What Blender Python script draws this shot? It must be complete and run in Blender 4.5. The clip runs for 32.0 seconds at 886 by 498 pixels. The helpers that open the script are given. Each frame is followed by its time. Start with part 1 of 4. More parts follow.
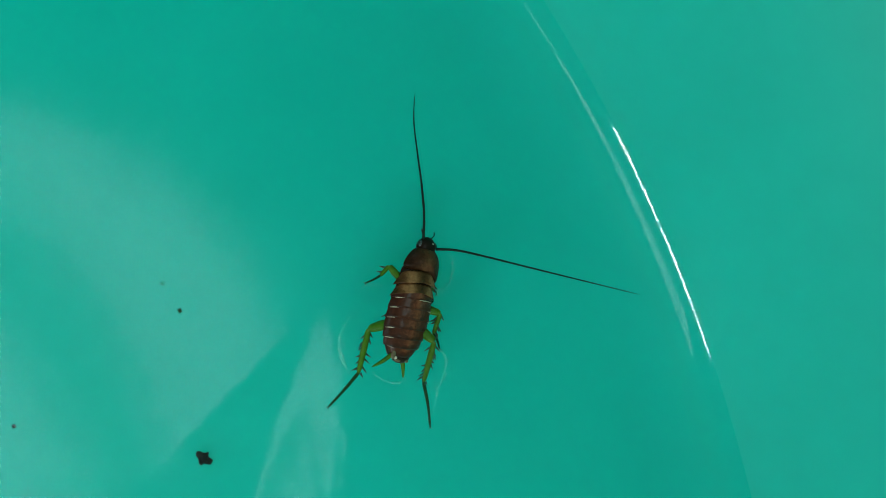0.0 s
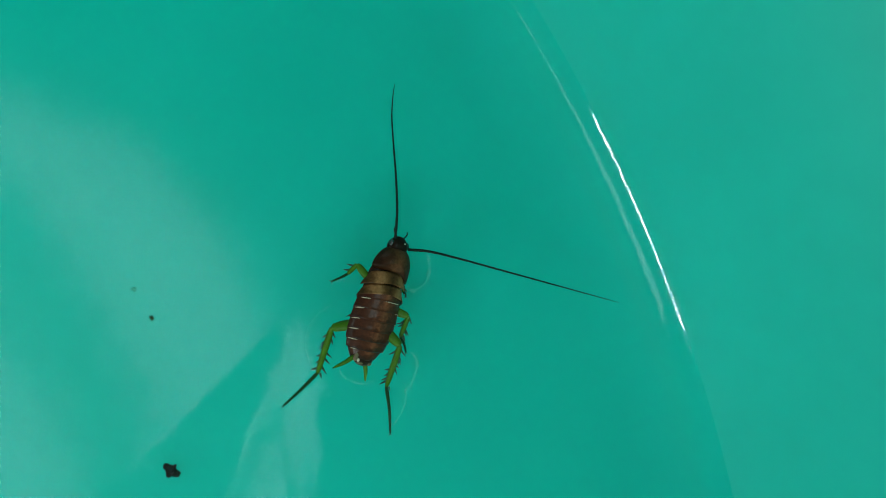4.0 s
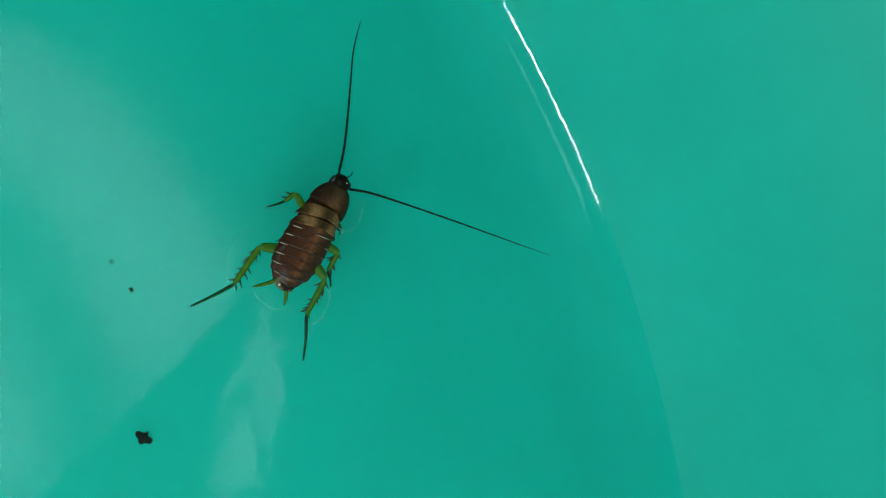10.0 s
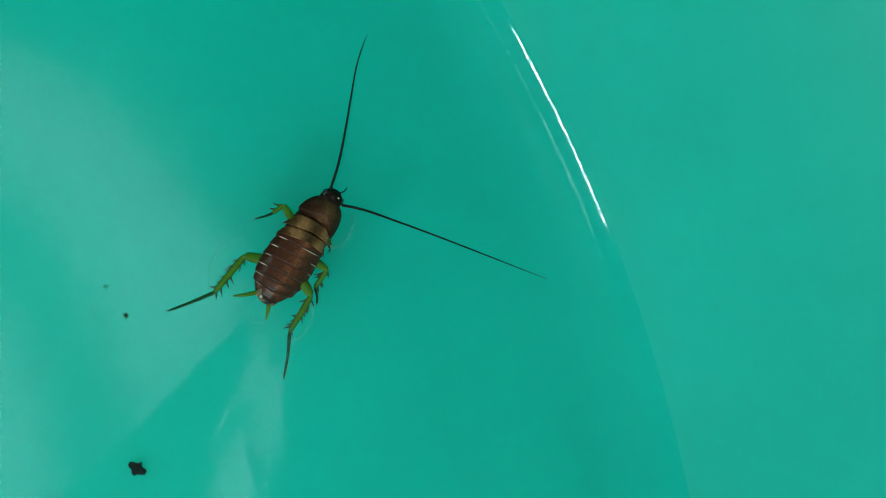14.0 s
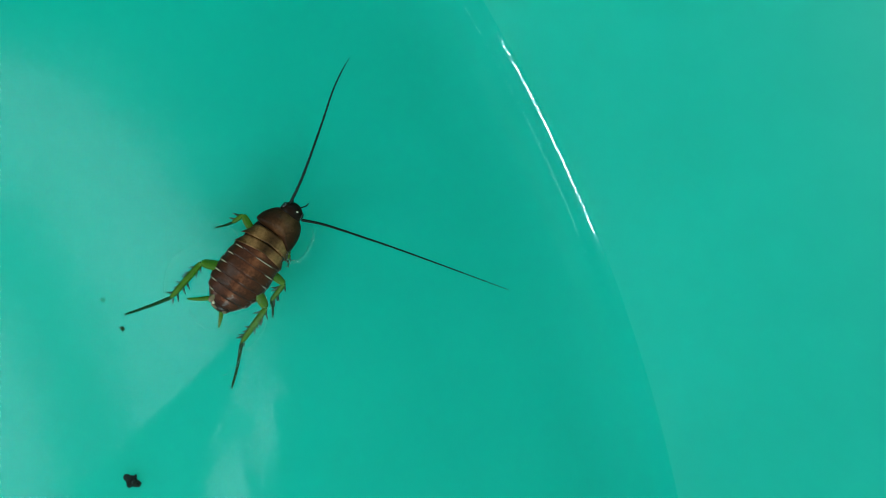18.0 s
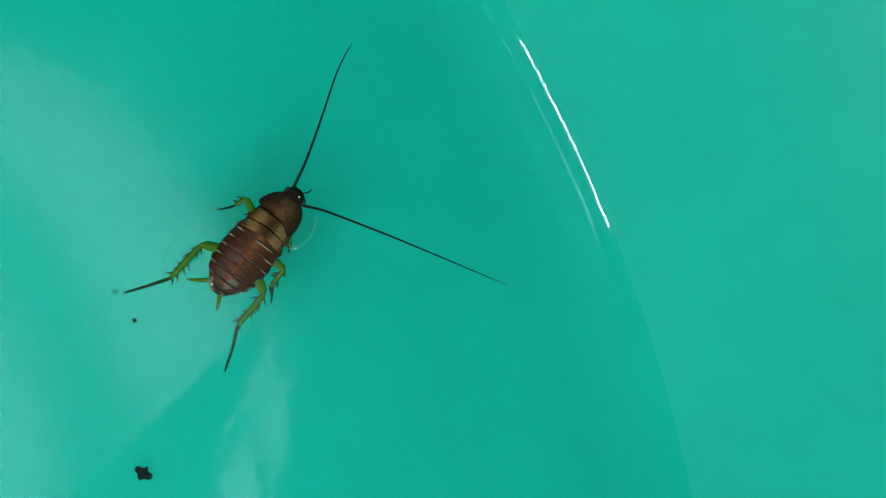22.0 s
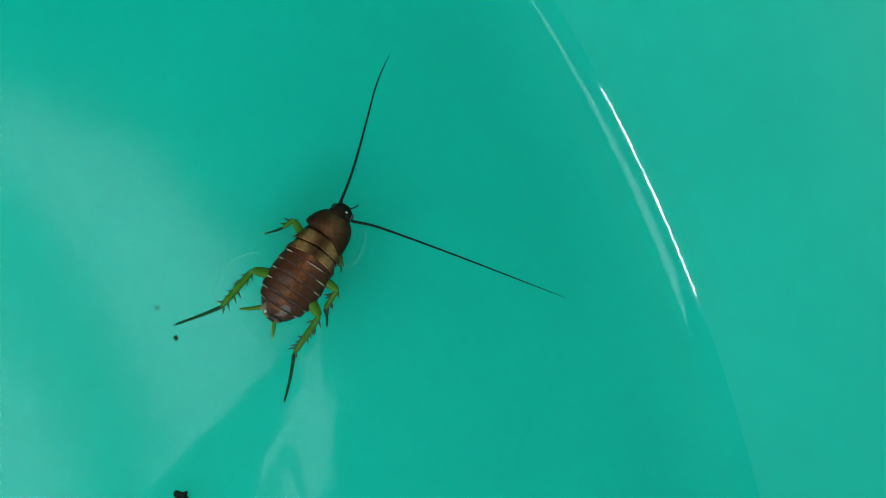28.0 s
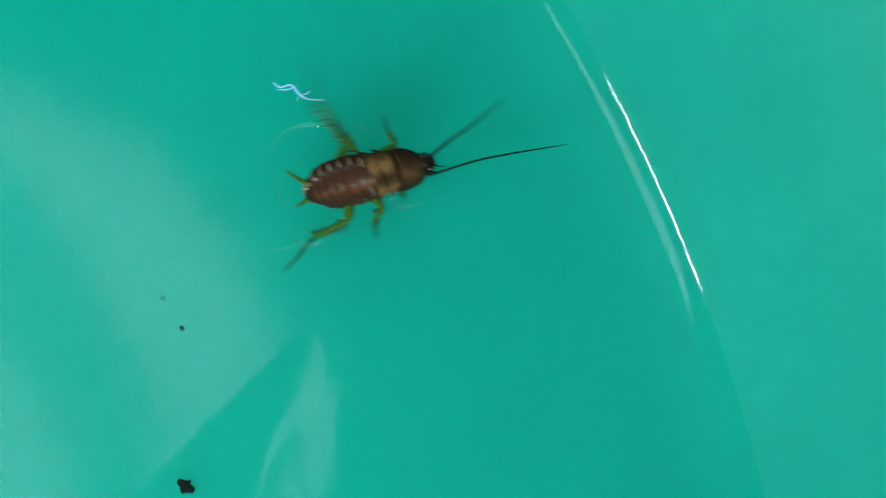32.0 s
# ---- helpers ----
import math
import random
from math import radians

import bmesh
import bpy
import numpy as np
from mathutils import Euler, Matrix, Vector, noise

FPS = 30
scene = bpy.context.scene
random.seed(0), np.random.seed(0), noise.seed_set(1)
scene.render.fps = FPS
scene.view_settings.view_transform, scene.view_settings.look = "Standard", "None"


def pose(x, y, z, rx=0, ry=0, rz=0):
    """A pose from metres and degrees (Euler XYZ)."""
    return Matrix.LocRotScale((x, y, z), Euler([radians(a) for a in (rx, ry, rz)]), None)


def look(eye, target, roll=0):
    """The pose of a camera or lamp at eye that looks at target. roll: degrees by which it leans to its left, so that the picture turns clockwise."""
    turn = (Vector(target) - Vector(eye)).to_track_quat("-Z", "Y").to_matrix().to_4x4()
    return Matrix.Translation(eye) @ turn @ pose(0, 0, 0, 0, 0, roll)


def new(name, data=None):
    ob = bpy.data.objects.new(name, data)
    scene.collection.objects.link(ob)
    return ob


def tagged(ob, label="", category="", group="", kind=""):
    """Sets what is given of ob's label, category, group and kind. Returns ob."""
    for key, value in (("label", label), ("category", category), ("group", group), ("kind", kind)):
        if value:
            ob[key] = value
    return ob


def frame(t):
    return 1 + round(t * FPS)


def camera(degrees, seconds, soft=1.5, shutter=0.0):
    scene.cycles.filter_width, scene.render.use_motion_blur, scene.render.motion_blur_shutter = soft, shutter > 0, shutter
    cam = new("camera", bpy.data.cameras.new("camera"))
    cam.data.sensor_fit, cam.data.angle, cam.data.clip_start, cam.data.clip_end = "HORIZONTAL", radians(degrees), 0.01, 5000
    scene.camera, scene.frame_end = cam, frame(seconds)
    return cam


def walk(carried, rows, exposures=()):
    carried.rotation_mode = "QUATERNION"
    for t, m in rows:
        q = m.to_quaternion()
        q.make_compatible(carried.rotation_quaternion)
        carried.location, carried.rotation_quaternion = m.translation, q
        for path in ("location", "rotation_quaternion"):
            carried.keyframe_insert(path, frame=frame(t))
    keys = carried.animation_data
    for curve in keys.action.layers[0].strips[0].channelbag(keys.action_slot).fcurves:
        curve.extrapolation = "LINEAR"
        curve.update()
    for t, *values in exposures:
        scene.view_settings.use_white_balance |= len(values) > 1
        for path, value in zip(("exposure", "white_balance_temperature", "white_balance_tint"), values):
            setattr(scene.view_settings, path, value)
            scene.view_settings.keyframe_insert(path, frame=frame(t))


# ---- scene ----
# A cockroach nymph afloat in shallow water in a green plastic tub, seen from a handheld camera above it.
# One unit is a metre; MM turns millimetres into metres.
MM = 0.001
cam = camera(62, 32.0, soft=0.7, shutter=0.8)
walk(cam, [
    (0, pose(0.00198, -0.00378, 0.11485, 1.90, 0.96, 0.02)),
    (0.5, pose(0.00303, -0.00295, 0.11486, 1.92, 0.96, 0.11)),
    (1, pose(0.00335, -0.00226, 0.11524, 1.89, 0.94, 0.19)),
    (1.5, pose(0.00315, -0.00216, 0.11409, 1.39, 0.69, 0.28)),
    (2, pose(0.00286, -0.00247, 0.11037, 1.35, 0.67, 0.36)),
    (2.5, pose(0.00207, -0.00302, 0.10867, 1.29, 0.64, 0.45)),
    (3, pose(0.00206, -0.00262, 0.10889, 1.16, 0.57, 0.54)),
    (3.5, pose(0.00322, -0.00157, 0.11004, 1.09, 0.53, 0.63)),
    (5.5, pose(0.00476, 0.00234, 0.10997, -1.00, -0.48, 0.98)),
    (6, pose(0.00388, 0.00437, 0.10816, -2.72, -1.30, 1.09)),
    (6.5, pose(0.00336, 0.00647, 0.10733, -4.32, -2.08, 1.03)),
    (7, pose(0.00351, 0.00752, 0.10803, -4.70, -2.28, 0.93)),
    (7.5, pose(0.00553, 0.00943, 0.11088, -5.20, -2.53, 0.83)),
    (8, pose(0.00421, 0.00848, 0.11204, -5.11, -2.51, 0.71)),
    (8.5, pose(0.00416, 0.00798, 0.11391, -4.05, -1.99, 0.55)),
    (9, pose(0.00419, 0.00771, 0.11454, -4.59, -2.27, 0.46)),
    (9.5, pose(0.00302, 0.00762, 0.11266, -5.37, -2.66, 0.51)),
    (10, pose(0.00373, 0.00834, 0.11275, -5.43, -2.68, 0.53)),
    (10.5, pose(0.00502, 0.00936, 0.11205, -4.94, -2.44, 0.53)),
    (11, pose(0.00661, 0.00957, 0.11114, -5.02, -2.48, 0.56)),
    (11.5, pose(0.00672, 0.01043, 0.11114, -4.73, -2.33, 0.57)),
    (12, pose(0.00673, 0.00997, 0.11073, -4.71, -2.32, 0.59)),
    (12.5, pose(0.00543, 0.00884, 0.11069, -4.17, -2.05, 0.58)),
    (13, pose(0.00525, 0.00913, 0.11102, -3.73, -1.83, 0.59)),
    (13.5, pose(0.00602, 0.00961, 0.11093, -3.62, -1.78, 0.61)),
    (14, pose(0.00492, 0.00873, 0.10922, -3.80, -1.86, 0.63)),
    (14.5, pose(0.00505, 0.00880, 0.10729, -3.96, -1.94, 0.66)),
    (16.5, pose(0.00424, 0.00775, 0.10723, -3.35, -1.64, 0.72)),
    (17, pose(0.00459, 0.00826, 0.10792, -3.33, -1.63, 0.74)),
    (17.5, pose(0.00540, 0.00902, 0.10870, -3.13, -1.53, 0.76)),
    (18, pose(0.00632, 0.01020, 0.11001, -3.36, -1.64, 0.78)),
    (18.5, pose(0.00619, 0.01051, 0.11086, -3.47, -1.69, 0.81)),
    (19, pose(0.00685, 0.01104, 0.11035, -4.06, -1.98, 0.85)),
    (19.5, pose(0.00473, 0.00970, 0.11019, -3.70, -1.80, 0.87)),
    (20, pose(0.00583, 0.01057, 0.10968, -4.27, -2.07, 0.93)),
    (20.5, pose(0.00670, 0.01239, 0.11147, -4.99, -2.41, 1.00)),
    (21, pose(0.00527, 0.01053, 0.10946, -4.48, -2.16, 1.02)),
    (21.5, pose(0.00516, 0.00977, 0.10932, -3.92, -1.89, 1.03)),
    (22, pose(0.00446, 0.00880, 0.10983, -3.22, -1.55, 1.05)),
    (22.5, pose(0.00449, 0.00841, 0.10985, -3.06, -1.47, 1.09)),
    (23, pose(0.00342, 0.00703, 0.10977, -2.62, -1.26, 1.11)),
    (23.5, pose(0.00373, 0.00709, 0.11077, -1.16, -0.55, 1.13)),
    (24, pose(0.00402, 0.00676, 0.11048, -0.31, -0.15, 1.16)),
    (24.5, pose(0.00486, 0.00706, 0.10981, -0.46, -0.22, 1.20)),
    (25, pose(0.00451, 0.00669, 0.10901, -0.52, -0.25, 1.24)),
    (25.5, pose(0.00355, 0.00555, 0.10772, -0.11, -0.05, 1.23)),
    (27.5, pose(0.00079, 0.00233, 0.10606, 1.34, 0.64, 1.18)),
    (28, pose(0.00066, 0.00239, 0.10593, 1.08, 0.52, 1.16)),
    (28.5, pose(0.00040, 0.00251, 0.10583, 0.75, 0.36, 1.14)),
    (29, pose(0.00027, 0.00265, 0.10525, 0.33, 0.16, 1.13)),
    (29.5, pose(0.00001, 0.00229, 0.10495, 0.12, 0.06, 1.11)),
    (30, pose(-0.00017, 0.00225, 0.10494, 0.09, 0.04, 1.10)),
    (30.5, pose(-0.00041, 0.00200, 0.10424, -0.11, -0.05, 1.10)),
    (31, pose(-0.00072, 0.00185, 0.10447, -0.08, -0.04, 1.10)),
    (31.5, pose(-0.00058, 0.00185, 0.10459, 0.35, 0.17, 1.10)),
    (32, pose(-0.00025, 0.00170, 0.10601, 0.54, 0.26, 1.10))],
    [(0, -0.62), (9, -0.61), (14, -0.55), (17, -0.49), (19, -0.33), (22, -0.42), (25, -0.47), (28, -0.47), (32, -0.46)])

# ---- light ----
world = bpy.data.worlds.new("world")
world.use_nodes = True
world.node_tree.nodes["Background"].inputs[0].default_value = (0.9, 0.95, 1.0, 1)
world.node_tree.nodes["Background"].inputs[1].default_value = 0.05
scene.world = world
# glow of the unseen lamps added for the pale bands on the water
HAZE_POWER = 5.4
# powers of the unseen windows added to light the basin
GLINT_WINDOW_POWER = 28.0
SOUTH_FILL_POWER = 64.0
EAST_FILL_POWER = 20.0
NORTH_FILL_POWER = 20.0


# ---- materials ----
def material(name):
    m = bpy.data.materials.new(name)
    m.use_nodes = True
    t = m.node_tree
    t.nodes.clear()
    out = t.nodes.new("ShaderNodeOutputMaterial")
    return m, t, out


def node(t, kind, links=(), **values):
    n = t.nodes.new(kind)
    for key, v in values.items():
        n.inputs[key.replace("_", " ")].default_value = v
    for key, src in links:
        t.links.new(src, n.inputs[key])
    return n


def ramp(t, src, stops):
    r = t.nodes.new("ShaderNodeValToRGB")
    e = r.color_ramp.elements
    while len(e) < len(stops):
        e.new(0.5)
    for el, (p, c) in zip(e, stops):
        el.position, el.color = p, (*c, 1)
    t.links.new(src, r.inputs[0])
    return r


def surface(name, dark, light, rough, scale, bump=0.0, bump_scale=None, spec=0.5, coat=0.0, trans=0.0, depth=0.0):
    """A procedural surface: two scales of noise between two colours, and fine relief."""
    m, t, out = material(name)
    co = t.nodes.new("ShaderNodeTexCoord")
    big = node(t, "ShaderNodeTexNoise", [("Vector", co.outputs["Object"])], Scale=scale, Detail=4.0)
    fine = node(t, "ShaderNodeTexNoise", [("Vector", co.outputs["Object"])], Scale=scale * 7, Detail=3.0)
    mix = t.nodes.new("ShaderNodeMath")
    mix.operation = "MULTIPLY_ADD"
    mix.inputs[1].default_value = 0.35
    t.links.new(fine.outputs[0], mix.inputs[0])
    sc = t.nodes.new("ShaderNodeMath")
    sc.operation = "MULTIPLY"
    sc.inputs[1].default_value = 0.65
    t.links.new(big.outputs[0], sc.inputs[0])
    t.links.new(sc.outputs[0], mix.inputs[2])
    col = ramp(t, mix.outputs[0], [(0.3, dark), (0.7, light)])
    b = node(t, "ShaderNodeBsdfPrincipled", [("Base Color", col.outputs[0])], Roughness=rough)
    b.inputs["Specular IOR Level"].default_value = spec
    b.inputs["Coat Weight"].default_value = coat
    b.inputs["Coat Roughness"].default_value = 0.06
    if depth:
        b.inputs["Subsurface Weight"].default_value = 0.95
        b.inputs["Subsurface Radius"].default_value = (0.3, 1.0, 0.85)
        b.inputs["Subsurface Scale"].default_value = depth
    if bump:
        bn = node(t, "ShaderNodeTexNoise", [("Vector", co.outputs["Object"])], Scale=bump_scale or scale * 10, Detail=3.0)
        bp = node(t, "ShaderNodeBump", [("Height", bn.outputs[0])], Strength=bump, Distance=0.0001)
        t.links.new(bp.outputs[0], b.inputs["Normal"])
    src = b.outputs[0]
    if trans:
        tl = node(t, "ShaderNodeBsdfTransparent")
        tl.inputs[0].default_value = (min(1, light[0] * 3), min(1, light[1] * 3), light[2] * 3, 1)
        mx = node(t, "ShaderNodeMixShader", [(1, b.outputs[0]), (2, tl.outputs[0])])
        mx.inputs[0].default_value = trans
        src = mx.outputs[0]
    t.links.new(src, out.inputs[0])
    return m


def water_surface(name, rough, bump, bump_scale):
    m, t, out = material(name)
    fr = node(t, "ShaderNodeFresnel", IOR=1.333)
    gl = node(t, "ShaderNodeBsdfGlossy", Roughness=rough)
    gl.inputs[0].default_value = (1, 1, 1, 1)
    if bump:
        co = t.nodes.new("ShaderNodeTexCoord")
        bn = node(t, "ShaderNodeTexNoise", [("Vector", co.outputs["Object"])], Scale=bump_scale, Detail=2.0)
        bp = node(t, "ShaderNodeBump", [("Height", bn.outputs[0])], Strength=bump, Distance=0.0005)
        t.links.new(bp.outputs[0], gl.inputs["Normal"])
    tr = node(t, "ShaderNodeBsdfTransparent")
    mx = node(t, "ShaderNodeMixShader", [(0, fr.outputs[0]), (1, tr.outputs[0]), (2, gl.outputs[0])])
    t.links.new(mx.outputs[0], out.inputs[0])
    return m


def glow(name, colour, strength):
    m, t, out = material(name)
    e = node(t, "ShaderNodeEmission", Strength=strength)
    e.inputs[0].default_value = (*colour, 1)
    t.links.new(e.outputs[0], out.inputs[0])
    return m


PLASTIC = surface("teal_plastic", (0.0025, 0.43, 0.330), (0.0045, 0.48, 0.372), 0.36, 30, 0.16, 380, spec=0.3, depth=0.035)
WET_PLASTIC = surface("wet_teal_plastic", (0.0025, 0.43, 0.330), (0.0045, 0.48, 0.372), 0.3, 30, 0.25, 500, spec=0.01, depth=0.035)
WATER = water_surface("water", 0.155, 0.35, 55)
MENISCUS = water_surface("water_edge", 0.012, 0.0, 1)
# for the tubes that stand in as bright rims round dents
DIMPLE_GLINT = water_surface("water_rim_glint", 0.22, 0.0, 1)
# white base colour in place of the glints on clear flung water
SPLASH_WHITE = surface("splash_white", (0.6, 0.66, 0.66), (0.85, 0.9, 0.9), 0.2, 900, trans=0.35)
WALL_PAINT = surface("wall_paint", (0.20, 0.25, 0.25), (0.26, 0.31, 0.31), 0.8, 3, 0.2, 60)
CEILING_PAINT = surface("ceiling_paint", (0.18, 0.22, 0.22), (0.24, 0.28, 0.28), 0.85, 3, 0.2, 60)
FLOOR_TILE = surface("floor_screed", (0.20, 0.19, 0.18), (0.30, 0.29, 0.27), 0.6, 6, 0.2, 90)
HAZE_GLOW = glow("haze_lamp_glow", (0.62, 1.0, 1.0), HAZE_POWER)
LAMP_FRAME = surface("lamp_frame", (0.6, 0.6, 0.6), (0.75, 0.75, 0.75), 0.4, 20)
SHELL_DARK = surface("dark_brown_shell", (0.012, 0.003, 0.0015), (0.032, 0.009, 0.004), 0.30, 420, 0.3, 4200, spec=0.15, coat=0.08)


def shell(name, edge, mid, centre, rough, coat, line=0.0, spec=0.07, flanks=((0.0, 1.0), (0.08, 0.9), (0.30, 0.38), (0.42, 0.05))):
    """A back plate's own colouring: dark rim, paler field, and a dark line along the middle where it has one."""
    m, t, out = material(name)
    co = t.nodes.new("ShaderNodeTexCoord")
    sep = node(t, "ShaderNodeSeparateXYZ", [(0, co.outputs["Generated"])])

    def maths(op, a, b=None, c=None):
        n = t.nodes.new("ShaderNodeMath")
        n.operation = op
        for k, v in enumerate((a, b, c)):
            if v is None:
                continue
            if isinstance(v, (int, float)):
                n.inputs[k].default_value = v
            else:
                t.links.new(v, n.inputs[k])
        return n.outputs[0]

    nz = node(t, "ShaderNodeTexNoise", [("Vector", co.outputs["Object"])], Scale=700.0, Detail=4.0)
    nf = node(t, "ShaderNodeTexNoise", [("Vector", co.outputs["Object"])], Scale=2300.0, Detail=4.0, Roughness=0.65)
    grain = ramp(t, nf.outputs[0], [(0.3, (0, 0, 0)), (0.7, (1, 1, 1))])
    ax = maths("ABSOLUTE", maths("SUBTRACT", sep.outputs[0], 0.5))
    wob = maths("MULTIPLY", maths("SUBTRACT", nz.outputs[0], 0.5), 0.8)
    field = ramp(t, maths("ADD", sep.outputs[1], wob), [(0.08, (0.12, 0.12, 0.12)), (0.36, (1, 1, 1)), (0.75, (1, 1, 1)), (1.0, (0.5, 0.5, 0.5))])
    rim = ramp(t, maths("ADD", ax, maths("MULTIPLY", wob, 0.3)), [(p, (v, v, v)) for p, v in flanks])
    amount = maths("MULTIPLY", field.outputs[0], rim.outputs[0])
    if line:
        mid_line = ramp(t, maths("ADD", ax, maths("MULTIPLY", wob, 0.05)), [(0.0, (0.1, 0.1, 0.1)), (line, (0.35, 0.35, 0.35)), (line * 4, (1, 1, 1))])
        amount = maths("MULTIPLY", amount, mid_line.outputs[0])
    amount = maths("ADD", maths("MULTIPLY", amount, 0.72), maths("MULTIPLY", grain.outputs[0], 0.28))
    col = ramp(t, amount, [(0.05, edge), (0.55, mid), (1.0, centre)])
    b = node(t, "ShaderNodeBsdfPrincipled", [("Base Color", col.outputs[0])], Roughness=rough)
    b.inputs["Specular IOR Level"].default_value = spec
    b.inputs["Coat Weight"].default_value = coat
    b.inputs["Coat Roughness"].default_value = 0.1
    bp = node(t, "ShaderNodeBump", [("Height", nf.outputs[0])], Strength=0.35, Distance=0.00008)
    t.links.new(bp.outputs[0], b.inputs["Normal"])
    t.links.new(b.outputs[0], out.inputs[0])
    return m


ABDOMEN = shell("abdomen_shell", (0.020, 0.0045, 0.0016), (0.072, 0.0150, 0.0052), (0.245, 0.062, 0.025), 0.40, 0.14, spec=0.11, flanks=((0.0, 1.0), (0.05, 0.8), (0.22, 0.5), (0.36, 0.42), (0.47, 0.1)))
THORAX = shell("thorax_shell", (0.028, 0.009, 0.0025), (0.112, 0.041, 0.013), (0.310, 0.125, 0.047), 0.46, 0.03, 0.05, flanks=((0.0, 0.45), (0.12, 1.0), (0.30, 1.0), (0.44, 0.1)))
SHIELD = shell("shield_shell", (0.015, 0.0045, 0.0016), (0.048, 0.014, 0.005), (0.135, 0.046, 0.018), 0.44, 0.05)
HEAD = surface("head_shell", (0.008, 0.0028, 0.0015), (0.022, 0.007, 0.0035), 0.35, 420, 0.15, 4200, spec=0.06, coat=0.08)
PALE = surface("pale_membrane", (0.62, 0.42, 0.30), (0.85, 0.64, 0.50), 0.4, 700)
TAN = surface("tan_shell", (0.10, 0.05, 0.02), (0.24, 0.13, 0.06), 0.4, 900)
CREASE = surface("crease_skin", (0.42, 0.26, 0.17), (0.68, 0.48, 0.35), 0.5, 900, spec=0.1)
AMBER = surface("amber_leg", (0.045, 0.105, 0.003), (0.110, 0.210, 0.010), 0.40, 600, 0.2, 5000, spec=0.2, trans=0.28)
FOOT = surface("dark_foot", (0.008, 0.032, 0.010), (0.020, 0.065, 0.018), 0.45, 900, spec=0.06, trans=0.15)
SPINE = surface("spine_brown", (0.008, 0.016, 0.005), (0.022, 0.034, 0.010), 0.4, 900)
FEELER = surface("feeler_black", (0.004, 0.009, 0.007), (0.012, 0.018, 0.013), 0.5, 900, spec=0.1)
EYE = surface("eye_black", (0.006, 0.004, 0.004), (0.014, 0.010, 0.008), 0.08, 900, coat=0.6)
# see-through grey for a modelled shadow spot
SHADE_GREY = surface("shade_grey", (0.10, 0.26, 0.24), (0.22, 0.32, 0.30), 0.8, 900, spec=0.05, trans=0.80)
DIRT = surface("black_dirt", (0.003, 0.004, 0.003), (0.012, 0.016, 0.012), 0.9, 900, 0.5, 3000, spec=0.05)


# ---- mesh helpers ----
def mesh_of(name, bm, mat, smooth=True):
    me = bpy.data.meshes.new(name)
    bm.normal_update()
    bm.to_mesh(me)
    bm.free()
    me.materials.append(mat)
    if smooth:
        me.polygons.foreach_set("use_smooth", [True] * len(me.polygons))
    return me


def part(name, bm, mat, parent=None, label="", smooth=True, at=None):
    ob = new(name, mesh_of(name, bm, mat, smooth))
    if parent:
        ob.parent = parent
    if at is not None:
        ob.matrix_basis = at
    if label:
        ob["label"] = label
    return ob


def lathe(profile, segments, closed=False):
    """Turns a profile of (radius, height) round the z axis."""
    bm = bmesh.new()
    rings = []
    for r, z in profile:
        if r < 1e-6:
            rings.append([bm.verts.new((0, 0, z))])
        else:
            rings.append([bm.verts.new((r * math.cos(2 * math.pi * k / segments), r * math.sin(2 * math.pi * k / segments), z))
                          for k in range(segments)])
    pairs = list(zip(rings, rings[1:])) + ([(rings[-1], rings[0])] if closed else [])
    for a, b in pairs:
        for k in range(segments):
            j = (k + 1) % segments
            if len(a) == 1:
                bm.faces.new((a[0], b[k], b[j]))
            elif len(b) == 1:
                bm.faces.new((a[k], b[0], a[j]))
            else:
                bm.faces.new((a[k], b[k], b[j], a[j]))
    bmesh.ops.recalc_face_normals(bm, faces=bm.faces)
    return bm


def box(bm, lo, hi):
    r = bmesh.ops.create_cube(bm, size=1)
    for v in r["verts"]:
        v.co = Vector([lo[i] + (v.co[i] + 0.5) * (hi[i] - lo[i]) for i in range(3)])
    return r["verts"]


def smooth_line(points, n):
    """n points along a Catmull-Rom line through the given ones."""
    p = [Vector(q) for q in points]
    p = [2 * p[0] - p[1]] + p + [2 * p[-1] - p[-2]]
    out = []
    spans = len(p) - 3
    for k in range(n):
        s = k / (n - 1) * spans
        i = min(int(s), spans - 1)
        u = s - i
        a, b, c, d = p[i:i + 4]
        out.append(0.5 * (2 * b + (c - a) * u + (2 * a - 5 * b + 4 * c - d) * u * u + (3 * b - a - 3 * c + d) * u ** 3))
    return out


def tube(bm, points, radii, sides=8):
    """A rounded tube along the points, with a radius at each."""
    rings = []
    up = Vector((0, 0, 1))
    for i, p in enumerate(points):
        way = (points[min(i + 1, len(points) - 1)] - points[max(i - 1, 0)]).normalized()
        side = way.cross(up).normalized()
        top = side.cross(way).normalized()
        rings.append([bm.verts.new(p + radii[i] * (math.cos(2 * math.pi * k / sides) * side + math.sin(2 * math.pi * k / sides) * top))
                      for k in range(sides)])
    for a, b in zip(rings, rings[1:]):
        for k in range(sides):
            j = (k + 1) % sides
            bm.faces.new((a[k], a[j], b[j], b[k]))
    bm.faces.new(rings[0])
    bm.faces.new(rings[-1][::-1])


def cone(bm, a, b, ra, rb=0.00001, sides=5):
    tube(bm, [Vector(a), Vector(a).lerp(Vector(b), 0.6), Vector(b)], [ra, ra * 0.5 + rb * 0.5, rb], sides)


